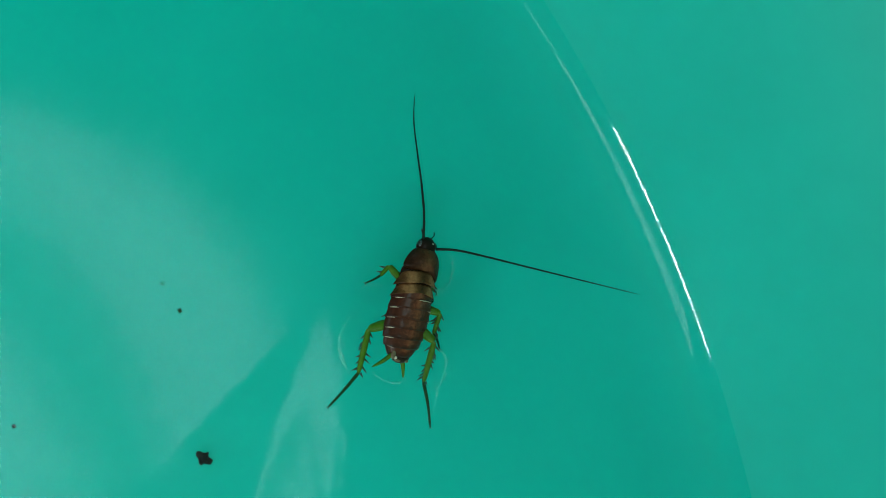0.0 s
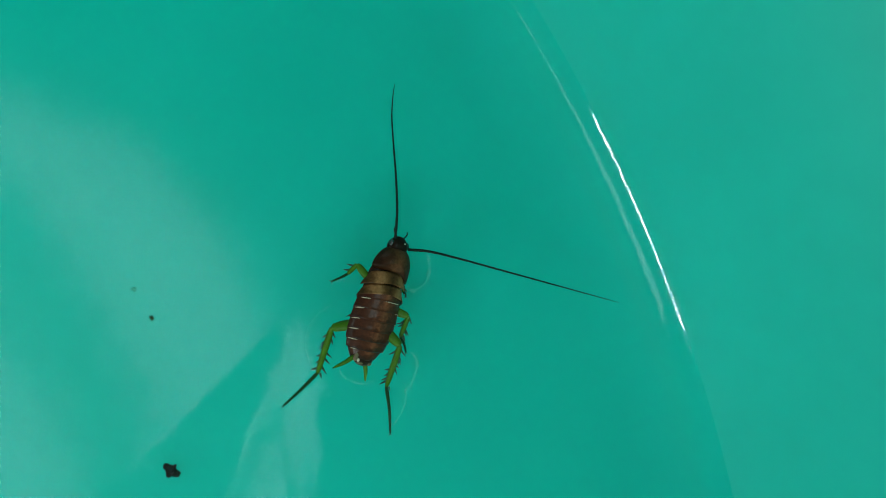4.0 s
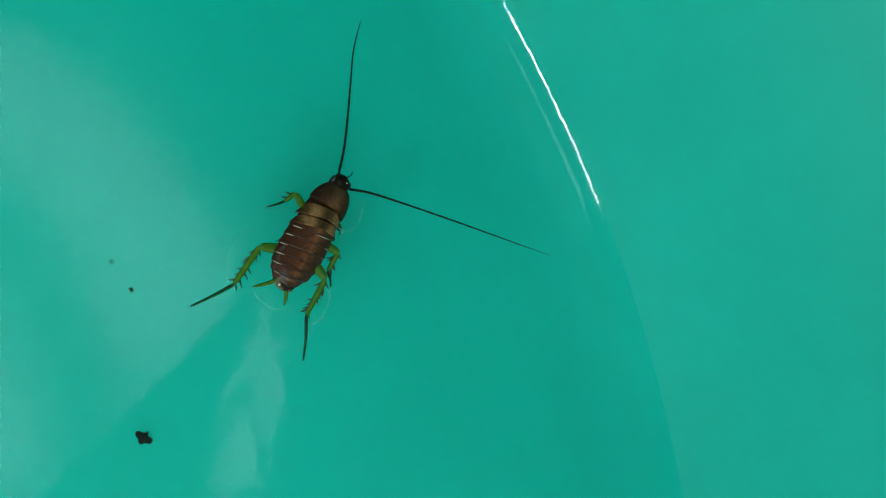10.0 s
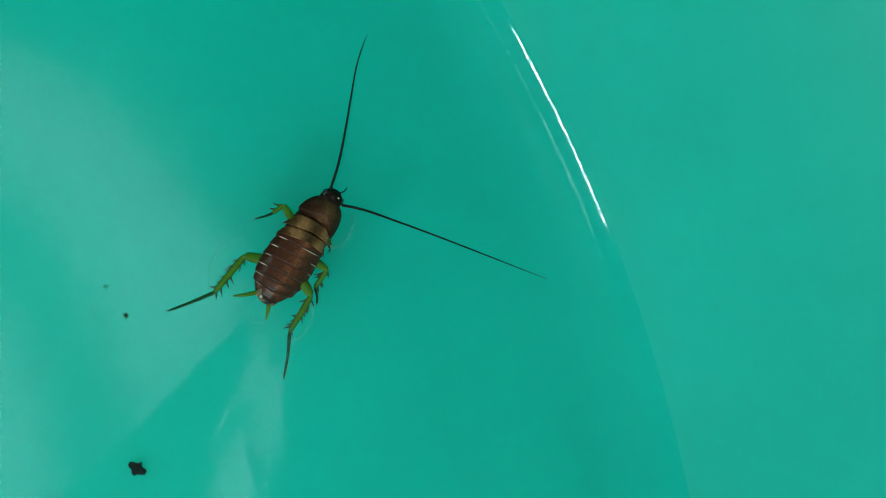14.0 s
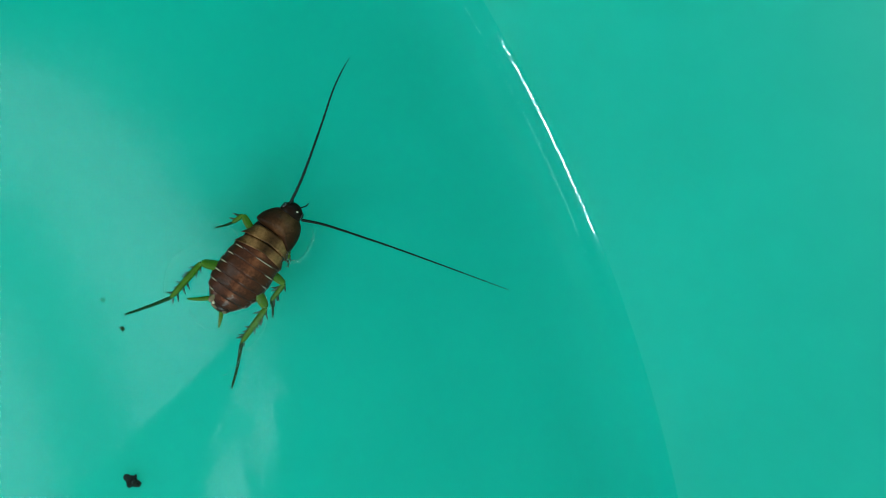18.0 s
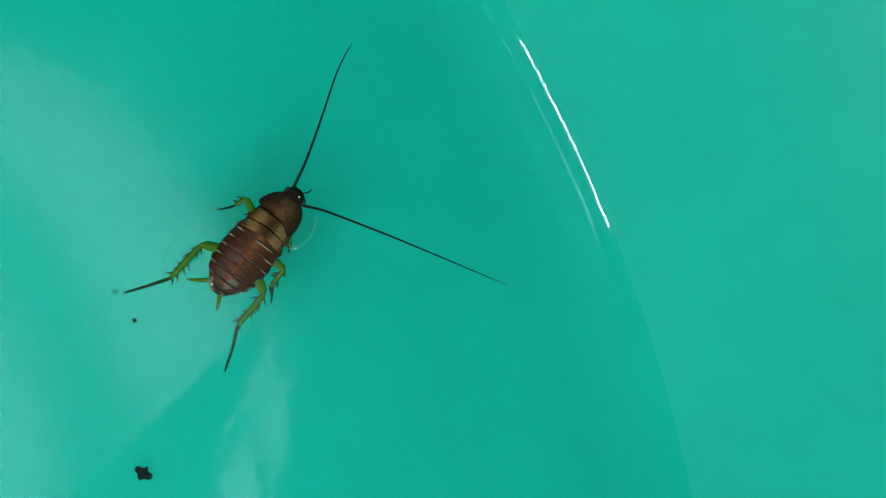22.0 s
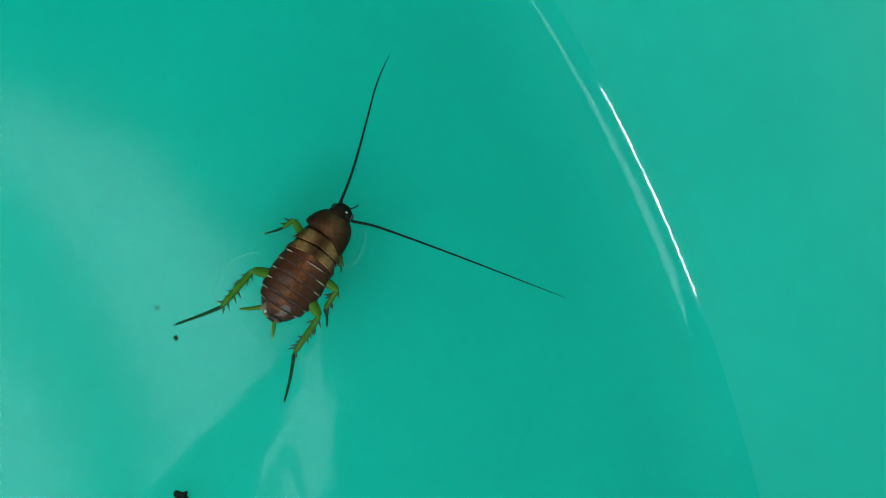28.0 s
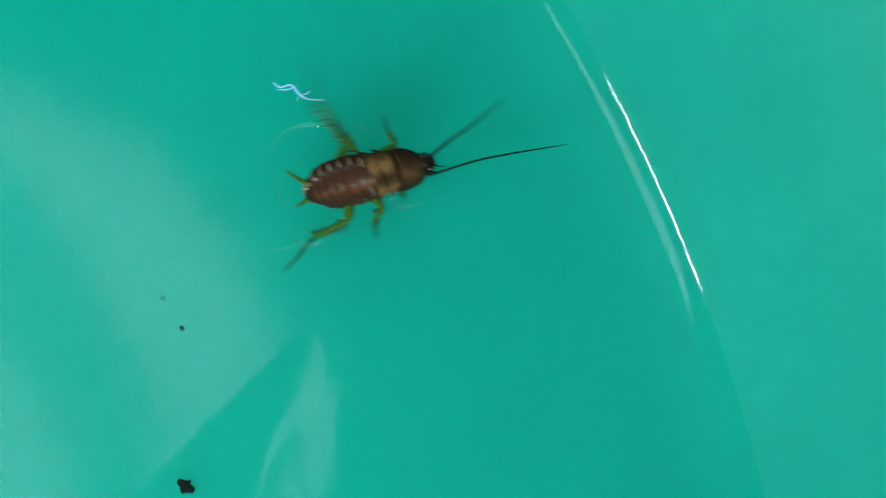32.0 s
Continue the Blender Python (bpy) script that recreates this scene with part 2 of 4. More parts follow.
# ---- the unseen room added round the tub ----
RX0, RX1, RY0, RY1, RZ0, RZ1, TH = -2.0, 1.5, -2.3, 1.6, -0.012, 2.4, 0.12
WIN_Y0, WIN_Y1, WIN_Z0, WIN_Z1 = -1.28, -0.74, 1.18, 1.50
EAST_Y0, EAST_Y1, EAST_Z0, EAST_Z1 = -0.8, 0.4, 1.3, 2.2
BIG_X0, BIG_X1, BIG_Z0, BIG_Z1 = -1.0, 0.5, 1.2, 2.2
NORTH_X0, NORTH_X1, NORTH_Z0, NORTH_Z1 = -0.1, 1.2, 1.2, 2.2


def room():
    bm = bmesh.new()
    box(bm, (RX0 - TH, RY0 - TH, RZ0 - 0.1), (RX1 + TH, RY1 + TH, RZ0))
    tagged(part("floor", bm, FLOOR_TILE, smooth=False), "plain grey screed floor under the tub", "floor", kind="structure")
    bm = bmesh.new()
    box(bm, (RX0 - TH, RY0 - TH, RZ1), (RX1 + TH, RY1 + TH, RZ1 + 0.1))
    tagged(part("ceiling", bm, CEILING_PAINT, smooth=False), "plain grey painted ceiling", "ceiling", kind="structure")
    bm = bmesh.new()
    a, b = RY1, RY1 + TH
    for lo, hi in (((RX0, a, RZ0), (NORTH_X0, b, RZ1)), ((NORTH_X1, a, RZ0), (RX1, b, RZ1)),
                   ((NORTH_X0, a, RZ0), (NORTH_X1, b, NORTH_Z0)), ((NORTH_X0, a, NORTH_Z1), (NORTH_X1, b, RZ1))):
        box(bm, lo, hi)
    tagged(part("wall_north", bm, WALL_PAINT, smooth=False), "plain grey painted wall out of view, with one added window", "wall", kind="structure")
    bm = bmesh.new()
    a, b = RX1, RX1 + TH
    for lo, hi in (((a, RY0 - TH, RZ0), (b, EAST_Y0, RZ1)), ((a, EAST_Y1, RZ0), (b, RY1 + TH, RZ1)),
                   ((a, EAST_Y0, RZ0), (b, EAST_Y1, EAST_Z0)), ((a, EAST_Y0, EAST_Z1), (b, EAST_Y1, RZ1))):
        box(bm, lo, hi)
    tagged(part("wall_east", bm, WALL_PAINT, smooth=False), "plain grey painted wall out of view, with one added window", "wall", kind="structure")
    bm = bmesh.new()
    a, b = RX0 - TH, RX0
    for lo, hi in (((a, RY0 - TH, RZ0), (b, WIN_Y0, RZ1)), ((a, WIN_Y1, RZ0), (b, RY1 + TH, RZ1)),
                   ((a, WIN_Y0, RZ0), (b, WIN_Y1, WIN_Z0)), ((a, WIN_Y0, WIN_Z1), (b, WIN_Y1, RZ1))):
        box(bm, lo, hi)
    tagged(part("wall_west", bm, WALL_PAINT, smooth=False), "plain grey painted wall out of view, with one added window", "wall", kind="structure")
    bm = bmesh.new()
    a, b = RY0 - TH, RY0
    for lo, hi in (((RX0, a, RZ0), (BIG_X0, b, RZ1)), ((BIG_X1, a, RZ0), (RX1, b, RZ1)),
                   ((BIG_X0, a, RZ0), (BIG_X1, b, BIG_Z0)), ((BIG_X0, a, BIG_Z1), (BIG_X1, b, RZ1))):
        box(bm, lo, hi)
    tagged(part("wall_south", bm, WALL_PAINT, smooth=False), "plain grey painted wall out of view, with one wide added window", "wall", kind="structure")


def window(name, at, width, z0, z1, power, tint):
    """An unseen window added as a light source, framed in a wall's opening; at is the pose of its middle on the floor,
    its y axis along the wall, its x axis into the room.
    """
    win = new(name)
    win.matrix_basis = at
    h = width / 2
    for lo, hi in (((-0.03, -h, z0), (0.03, -h + 0.03, z1)), ((-0.03, h - 0.03, z0), (0.03, h, z1)),
                   ((-0.03, -h + 0.03, z0), (0.03, h - 0.03, z0 + 0.03)), ((-0.03, -h + 0.03, z1 - 0.03), (0.03, h - 0.03, z1))):
        bm = bmesh.new()
        box(bm, lo, hi)
        part("window_frame", bm, LAMP_FRAME, win, smooth=False)
    tagged(win, "unseen white framed window added to light the basin", "window", kind="structure")
    sky = bpy.data.lights.new("added_window_light", "AREA")
    sky.shape, sky.size, sky.size_y = "RECTANGLE", width - 0.07, z1 - z0 - 0.07
    sky.energy, sky.color = power, tint
    lamp = new("added_window_light", sky)
    zc = (z0 + z1) / 2
    lamp.matrix_basis = look(at @ Vector((0.035, 0, zc)), at @ Vector((1.0, 0, zc)))


def haze_lamp(inner, outer, mat):
    """An added flat lamp, bent so that the water mirrors it as a pale band; it hangs under the ceiling, between an
    inner and an outer edge line (x, y), with a raised frame round it.
    """
    a = [Vector((p.x, p.y, 0)) for p in smooth_line([(x, y, 0) for x, y in inner], 24)]
    b = [Vector((p.x, p.y, 0)) for p in smooth_line([(x, y, 0) for x, y in outer], 24)]
    mid = (a[12] + b[12]) / 2
    lamp = new("haze_lamp")
    lamp.matrix_basis = pose(mid.x, mid.y, RZ1)
    bm = bmesh.new()
    rows = []
    for p, q in zip(a, b):
        rows.append([bm.verts.new(v - mid + Vector((0, 0, z))) for v, z in ((p, -0.044), (q, -0.044), (q, -0.03), (p, -0.03))])
    for r, t in zip(rows, rows[1:]):
        for k in range(4):
            bm.faces.new((r[k], r[(k + 1) % 4], t[(k + 1) % 4], t[k]))
    bm.faces.new(rows[0])
    bm.faces.new(rows[-1][::-1])
    bmesh.ops.recalc_face_normals(bm, faces=bm.faces)
    part("diffuser", bm, mat, lamp, "glowing face of the added lamp", smooth=False)
    bm = bmesh.new()
    loop = [v - mid + Vector((0, 0, -0.026)) for v in a + b[::-1]]
    tube(bm, loop + loop[:1], [0.022] * (len(loop) + 1), 6)
    part("frame", bm, LAMP_FRAME, lamp)
    return tagged(lamp, "unseen bent panel lamp, added for its pale reflection on the water", "lamp", "ceiling lamps")


room()
# added so that the water's edge mirrors it as a bright line
window("glint_window", pose(RX0 - 0.06, (WIN_Y0 + WIN_Y1) / 2, 0), WIN_Y1 - WIN_Y0, WIN_Z0, WIN_Z1, GLINT_WINDOW_POWER, (0.98, 1.0, 1.0))
# three unseen windows added as fill, to even the floor and soften the insect's shadow
window("fill_window_south", pose((BIG_X0 + BIG_X1) / 2, RY0 - 0.06, 0, 0, 0, 90), BIG_X1 - BIG_X0, BIG_Z0, BIG_Z1, SOUTH_FILL_POWER, (0.64, 1.0, 1.0))
window("fill_window_east", pose(RX1 + 0.06, (EAST_Y0 + EAST_Y1) / 2, 0, 0, 0, 180), EAST_Y1 - EAST_Y0, EAST_Z0, EAST_Z1, EAST_FILL_POWER, (0.64, 1.0, 1.0))
window("fill_window_north", pose((NORTH_X0 + NORTH_X1) / 2, RY1 + 0.06, 0, 0, 0, -90), NORTH_X1 - NORTH_X0, NORTH_Z0, NORTH_Z1, NORTH_FILL_POWER, (0.64, 1.0, 1.0))
# unseen lamps, outlined so that their reflections make the pale bands at the left
haze_lamp(((-1.92, 0.62), (-1.55, 0.28), (-1.22, -0.10), (-1.00, -0.50), (-0.92, -0.84)), ((-1.92, 0.74), (-1.57, 0.56), (-1.10, 0.39), (-0.78, 0.07), (-0.53, -0.38)), HAZE_GLOW)
haze_lamp(((-1.95, -0.10), (-1.92, -0.5), (-1.9, -0.9), (-1.88, -1.2)), ((-1.76, 0.12), (-1.50, -0.22), (-1.30, -0.58), (-1.22, -1.1)), HAZE_GLOW)

# ---- the tub and its water ----
CX, CY, R = -0.19768, -0.09273, 0.24987
DEPTH = 0.0060
CURL = 0.0075
CURL_END = 40.0
EDGE_R = R - 0.00005 + CURL * (math.sin(math.radians(CURL_END)) - math.sin(math.radians(33)))


def curl(samples):
    """The water's edge as it climbs the wall: offsets inwards from the wall and heights; it bends tight at its start, then hardly, then evenly up to the wall."""
    line, r, z = [(0.0, 0.0)], 0.0, 0.0
    for k in range(samples):
        a = math.radians(CURL_END * (k + 0.5) / samples)
        bend = CURL * float(np.interp(math.degrees(a), (25.5, 27, 29.5, 31), (0.08, 2.9, 2.9, 1.0))) * math.radians(CURL_END) / samples
        r, z = r + bend * math.cos(a), z + bend * math.sin(a)
        line.append((r, z))
    return [(x - r, h) for x, h in line]


EDGE = curl(92)
WALL_TILT = 55.0
FILLET = (DEPTH + EDGE[-1][1]) / (1 - math.cos(math.radians(WALL_TILT)))


def tub():
    prof = [(0.0, -DEPTH), (0.08, -DEPTH), (0.16, -DEPTH), (0.22, -DEPTH)]
    for k in range(25):
        a = math.radians(WALL_TILT * k / 24)
        prof.append((EDGE_R + FILLET * (math.sin(a) - math.sin(math.radians(WALL_TILT))), -DEPTH + FILLET * (1 - math.cos(a))))
    r0, z0 = prof[-1]
    lean = 1 / math.tan(math.radians(WALL_TILT))

    def on_wall(z, out=0.0):
        return (r0 + (z - z0) * lean + out, z)

    wall = [prof[-1]] + [on_wall(z) for z in (0.02, 0.05, 0.10, 0.15)] + [on_wall(0.158, 0.001)]
    top = wall[-1][0]
    rim = [wall[-1], (top + 0.003, 0.1602), (top + 0.010, 0.161), (top + 0.016, 0.157), (top + 0.017, 0.150), (top + 0.013, 0.149), (top + 0.006, 0.152), (top + 0.002, 0.151)]
    outer = [rim[-1]] + [on_wall(z, 0.004) for z in (0.148, 0.10, 0.05, 0.004)] + [(r0 - 0.004, -DEPTH - 0.004), (r0 - 0.03, -DEPTH - 0.006), (0.1, -DEPTH - 0.006), (0.0, -DEPTH - 0.006)]
    basin = new("basin")
    basin.matrix_basis = pose(CX, CY, 0)
    bowl = part("bowl", lathe(prof + wall[1:], 512), PLASTIC, basin, "smooth teal inside of the basin, wet at its bottom")
    bowl.data.materials.append(WET_PLASTIC)
    for face in bowl.data.polygons:
        face.material_index = 1 if math.hypot(face.center.x, face.center.y) < EDGE_R else 0
    part("rim", lathe(rim, 512), PLASTIC, basin)
    part("outside", lathe(outer, 512), PLASTIC, basin)
    return tagged(basin, "round teal green plastic basin with shallow water", "basin")


# invented relief whose slopes turn reflections into a dark wedge and a bright trail
STREAK_Y = np.arange(9.0, 64.0, 0.5)
STREAK_Z = np.convolve(np.pad(np.interp(STREAK_Y, (9, 13, 18, 25, 32, 40, 48, 64), (0, -0.12, -0.42, -0.06, 0.36, 0.80, 0.9, 0.0)), 6, mode="edge"), np.ones(13) / 13, mode="valid")


def streak_height(x, y):
    """How far the water is lifted at a place, millimetres, shaped to mirror a dark and a bright streak: a wedge-shaped
    side with a creased edge, and a rough ridge beside it.
    """
    if y > -9 or y < -63.5 or x < -66 or x > -4:
        return 0.0
    crease = -21.5 + (y + 11) * 1.02 + 0.5 * noise.noise(Vector((0, y * 0.2, 5)))
    foot = -19.8 - 0.05 * (y + 30) + 0.6 * noise.noise(Vector((0, y * 0.2, 7)))
    crest = -13.8 + 0.06 * (y + 24) + 0.9 * noise.noise(Vector((0, y * 0.15, 2)))
    far = crest + 8.0
    grow = min(1.0, (-9.0 - y) / 10.0) * min(1.0, (64.0 + y) / 22.0)
    base = float(np.interp(-y, STREAK_Y, STREAK_Z))
    climb = 0.062 * (crest - foot) * grow
    if x < crease:
        return 0.0
    if x < foot:
        wide, turn = foot - crease, 0.66
        v = (x - crease) / max(wide, 0.5)
        low = min(base, -min(0.58, 0.062 * wide * turn) * min(1.0, (64.0 + y) / 22.0))
        return low * v / turn if v < turn else low + (base - low) * ((v - turn) / (1 - turn)) ** 1.5
    if x < crest:
        u = (x - foot) / (crest - foot)
        rough = noise.noise(Vector((x * 0.55, y * 0.09, 0))) + 0.5 * noise.noise(Vector((x * 1.2, y * 0.2, 4)))
        return base + climb * (0.4 * u + 0.6 * (1 - (1 - u) ** 2)) + 0.12 * grow * rough * math.sin(math.pi * u)
    u = max(0.0, (far - x) / (far - crest))
    return (base + climb) * u * u * (3 - 2 * u)


def water():
    """The water: a flat sheet, finely divided where the relief for the mirrored streaks crosses it, with a curved edge
    that climbs the wall.
    """
    rm = EDGE_R + EDGE[0][0]
    radii = [0.0, 0.05, 0.10] + [0.10 + (rm - 0.10) * k / 170 for k in range(1, 171)]
    angles = [math.radians(a) for a in [-10 + 70 * k / 260 for k in range(261)] + list(range(64, 350, 4))]
    bm = bmesh.new()
    middle = bm.verts.new((0, 0, 0))
    rings = []
    for r in radii[1:]:
        ring = []
        for a in angles:
            x, y = r * math.cos(a), r * math.sin(a)
            ring.append(bm.verts.new((x, y, streak_height((x + CX) / MM, (y + CY) / MM) * MM)))
        rings.append(ring)
    n = len(angles)
    for k in range(n):
        bm.faces.new((middle, rings[0][k], rings[0][(k + 1) % n]))
    for a, b in zip(rings, rings[1:]):
        for k in range(n):
            bm.faces.new((a[k], b[k], b[(k + 1) % n], a[(k + 1) % n]))
    ob = part("water", bm, WATER, at=pose(CX, CY, 0))
    tagged(ob, "clear shallow water in the green basin, shaped to mirror pale and dark streaks", "water", kind="structure")
    prof = [(EDGE_R + x, z) for x, z in EDGE]
    edge = part("meniscus", lathe(prof, 1536), MENISCUS, ob, "bright curved edge where the water meets the wall")
    for o in (ob, edge):
        o.visible_shadow = False
    return ob


tub()
water()


def speck(name, x, y, size, seed, label, afloat=False, mat=None):
    bm = bmesh.new()
    for k in range(4 if size > 0.0008 else 1):
        lump = bmesh.ops.create_icosphere(bm, subdivisions=4, radius=size * (1 if size < 0.0008 else (0.78, 0.55, 0.5, 0.35)[k]))
        bmesh.ops.translate(bm, verts=lump["verts"], vec=Vector(((0, 0), (0.55, -0.25), (-0.42, 0.42), (0.25, 0.55))[k] + (0,)) * size * (0 if k == 0 else 1))
    for v in bm.verts:
        n = noise.noise(v.co / size * 1.5 + Vector((seed, 0, 0))) + 0.5 * noise.noise(v.co / size * 3.2 + Vector((0, seed, 0)))
        v.co *= 1 + 0.9 * n
        v.co.z *= 0.5
    low = min(v.co.z for v in bm.verts)
    ob = part(name, bm, mat or DIRT, at=pose(x, y, 0 if afloat else -DEPTH - low))
    return tagged(ob, label, "dirt", "specks of dirt")


speck("dirt_speck", -0.03884, -0.03396, 0.00105, 3.1, "black ragged speck of dirt on the basin floor")
FLOATER = speck("dirt_speck", -0.0410, -0.0096, 0.00030, 8.2, "tiny black speck of dirt floating on the water", True, FOOT)
# a thin grey lump put where the floating speck's shadow falls
SPECK_SHADE = speck("speck_shade", -0.0438, -0.0053, 0.00034, 5.3, "faint grey fleck in place of the floating speck's shadow", True, SHADE_GREY)
speck("dirt_speck", -0.07042, -0.02887, 0.0003, 1.7, "tiny black speck of dirt on the basin floor")
speck("dirt_speck", -0.06615, -0.04070, 0.0003, 4.4, "tiny black speck of dirt on the basin floor")


# ---- tubes for the bright rims of dents in the water's skin round the swimmer ----
def dimple_glint(parent, x, y, rx, ry, a0, a1, lip, turn=0.0):
    """A raised clear tube that catches the lamps as the bright rim of a dent in the water's skin: part of an oval, from
    angle a0 to a1, thinning out at its ends; millimetres.
    """
    bm = bmesh.new()
    n = 48
    pts, rad = [], []
    for k in range(n):
        u = k / (n - 1)
        a = math.radians(a0 + (a1 - a0) * u)
        wob = 1 + 0.10 * noise.noise(Vector((math.cos(a) * 1.3 + x, math.sin(a) * 1.3 + y, 0.0)))
        p = Vector((rx * wob * math.cos(a), ry * wob * math.sin(a), 0)) * MM
        pts.append(pose(0, 0, 0, 0, 0, turn) @ p)
        rad.append(lip * MM * (0.12 + 0.88 * math.sin(math.pi * u) ** 0.7) * (1 + 0.35 * noise.noise(Vector((k * 0.35, x, y)))))
    tube(bm, pts, rad, 10)
    for v in bm.verts:
        v.co.z *= 0.6
    ob = part("dimple_glint", bm, DIMPLE_GLINT, parent, at=pose(x * MM, y * MM, 0))
    ob.visible_shadow = False
    return ob


DENT_GLINTS = tagged(new("dimple_glints"), "clear tubes for the bright rims of dents round the insect", "water", kind="structure")
dimple_glint(DENT_GLINTS, -6.3, -7.6, 3.0, 5.0, 95, 275, 0.30)
dimple_glint(DENT_GLINTS, -5.2, -0.2, 2.6, 1.6, 60, 200, 0.16)
dimple_glint(DENT_GLINTS, 3.4, 5.6, 2.3, 3.1, -110, 75, 0.30)
dimple_glint(DENT_GLINTS, 5.6, -9.6, 2.2, 3.2, -80, 80, 0.26)
dimple_glint(DENT_GLINTS, 6.0, -14.2, 1.3, 3.4, -80, 80, 0.16)
dimple_glint(DENT_GLINTS, -0.6, -11.4, 2.8, 1.6, 180, 350, 0.18)


def splash():
    """A thin thread of water flung up by a kicking leg, its glints put in as white colour."""
    bm = bmesh.new()
    for pts, r in ((((-3.8, 1.4, 0.5), (-2.6, 0.6, 1.0), (-1.0, 0.9, 1.2), (0.2, -0.4, 1.2), (1.4, -1.0, 0.9), (3.8, -1.0, 0.5)), 0.13),
                   (((-3.2, 0.4, 0.6), (-1.6, 0.3, 0.9), (-0.4, 0.9, 0.8)), 0.08), (((0.4, -0.5, 1.1), (1.2, -0.2, 1.0), (1.6, 0.3, 0.7)), 0.07),
                   (((0.0, -0.6, 1.0), (-0.2, -1.3, 0.8)), 0.06)):
        line = smooth_line([Vector(p) * MM for p in pts], 26)
        tube(bm, line, [r * MM * (0.3 + 0.7 * math.sin(math.pi * (k + 0.5) / 26)) * (1 + 0.4 * noise.noise(Vector((k * 0.6, r * 9, 0)))) for k in range(26)], 8)
    ob = part("water_splash", bm, SPLASH_WHITE)
    ob.visible_shadow = False
    return tagged(ob, "thin thread of water flung up by the insect, whitened for its glints", "water")


SPLASH = splash()


# ---- the cockroach: x to its right, y towards its head, millimetres ----
def half_width(y):
    """Half the body's width, from the tail to the head."""
    ys = (-9.6, -9.2, -8.4, -7.0, -5.0, -3.0, -1.0, 1.0, 3.0, 5.0)
    ws = (0.6, 1.5, 2.5, 3.4, 3.95, 4.1, 4.05, 3.85, 3.65, 3.3)
    return float(np.interp(y, ys, ws))


def half_height(y):
    return float(np.interp(y, (-9.6, -8.5, -6, -2, 2, 5), (0.5, 1.1, 1.75, 2.05, 1.95, 1.8)))


def plate(front, back, lift, sag, wide=1.0, across=26, along=7, bow=0.0, flare=0.08, keel=0.0, lobe=0.0):
    """One arched back plate from front to back; its back edge is lifted over the next plate, its corners swept back by sag."""
    bm = bmesh.new()
    grid = []
    for layer in (0, 1):
        rows = []
        for j in range(along):
            v = j / (along - 1)
            row = []
            for i in range(across):
                u = -1 + 2 * i / (across - 1)
                y = front + (back - front) * v - sag * abs(u) ** 2.4 + bow * (1 - u * u) * v - lobe * v * math.sin(math.pi * abs(u))
                yy = front + (back - front) * v
                w = half_width(yy) * wide * (1.01 - 0.6 * flare + flare * v)
                h = half_height(yy) + lift * (0.3 + 0.7 * v)
                a = u * 1.42
                x = w * math.sin(a) / math.sin(1.42)
                z = h * (math.cos(a) - 0.15) / 0.85 * (1 if layer == 0 else 0.98) - (0.0 if layer == 0 else 0.05)
                z += 0.05 * noise.noise(Vector((x * 1.1, y * 1.1, 0))) + keel * math.exp(-(u / 0.16) ** 2)
                row.append(bm.verts.new((x * MM, y * MM, (z + 0.35) * MM)))
            rows.append(row)
        grid.append(rows)
    for layer in (0, 1):
        g = grid[layer]
        for j in range(along - 1):
            for i in range(across - 1):
                q = (g[j][i], g[j][i + 1], g[j + 1][i + 1], g[j + 1][i])
                bm.faces.new(q[::-1] if layer == 0 else q)
    for j, flip in ((0, False), (along - 1, True)):
        for i in range(across - 1):
            q = (grid[0][j][i], grid[0][j][i + 1], grid[1][j][i + 1], grid[1][j][i])
            bm.faces.new(q)
    for i in (0, across - 1):
        for j in range(along - 1):
            bm.faces.new((grid[0][j][i], grid[1][j][i], grid[1][j + 1][i], grid[0][j + 1][i]))
    bmesh.ops.recalc_face_normals(bm, faces=bm.faces)
    return bm


def crease(y, side, u0, u1, sag, thick):
    """A pale line of soft skin at a plate's back edge, on one side of the back."""
    bm = bmesh.new()
    pts, rad = [], []
    n = 12
    for k in range(n):
        u = side * (u0 + (u1 - u0) * k / (n - 1))
        a = u * 1.42
        w, h = half_width(y) * 1.01, half_height(y) + 0.17
        pts.append(Vector((w * math.sin(a) / math.sin(1.42), y - 0.03 - sag * abs(u) ** 2.4, h * (math.cos(a) - 0.15) / 0.85 + 0.35)) * MM)
        rad.append(thick * MM * (0.25 + 0.75 * math.sin(math.pi * (k + 0.5) / n)))
    tube(bm, pts, rad, 5)
    return bm


# where pale skin shows behind each abdomen plate: side, from, to (shares of the half width), thickness
CREASES = (((-1, 0.50, 0.82, 0.08), (1, -0.05, 0.50, 0.06)), ((-1, 0.60, 0.90, 0.08), (1, 0.42, 0.80, 0.07)), ((-1, 0.62, 0.93, 0.06), (1, 0.55, 0.85, 0.06)),
           ((-1, 0.58, 0.93, 0.08), (1, 0.74, 0.90, 0.05)), ((-1, 0.55, 0.90, 0.07), (1, 0.68, 0.86, 0.06)), ((-1, 0.5, 0.8, 0.05), (1, 0.62, 0.82, 0.07)), ())


def ellipsoid(bm, c, r, seg=20, rings=12):
    s = bmesh.ops.create_uvsphere(bm, u_segments=seg, v_segments=rings, radius=1)
    for v in s["verts"]:
        v.co = Vector((c[0] + v.co.x * r[0], c[1] + v.co.y * r[1], c[2] + v.co.z * r[2])) * MM
    return s["verts"]


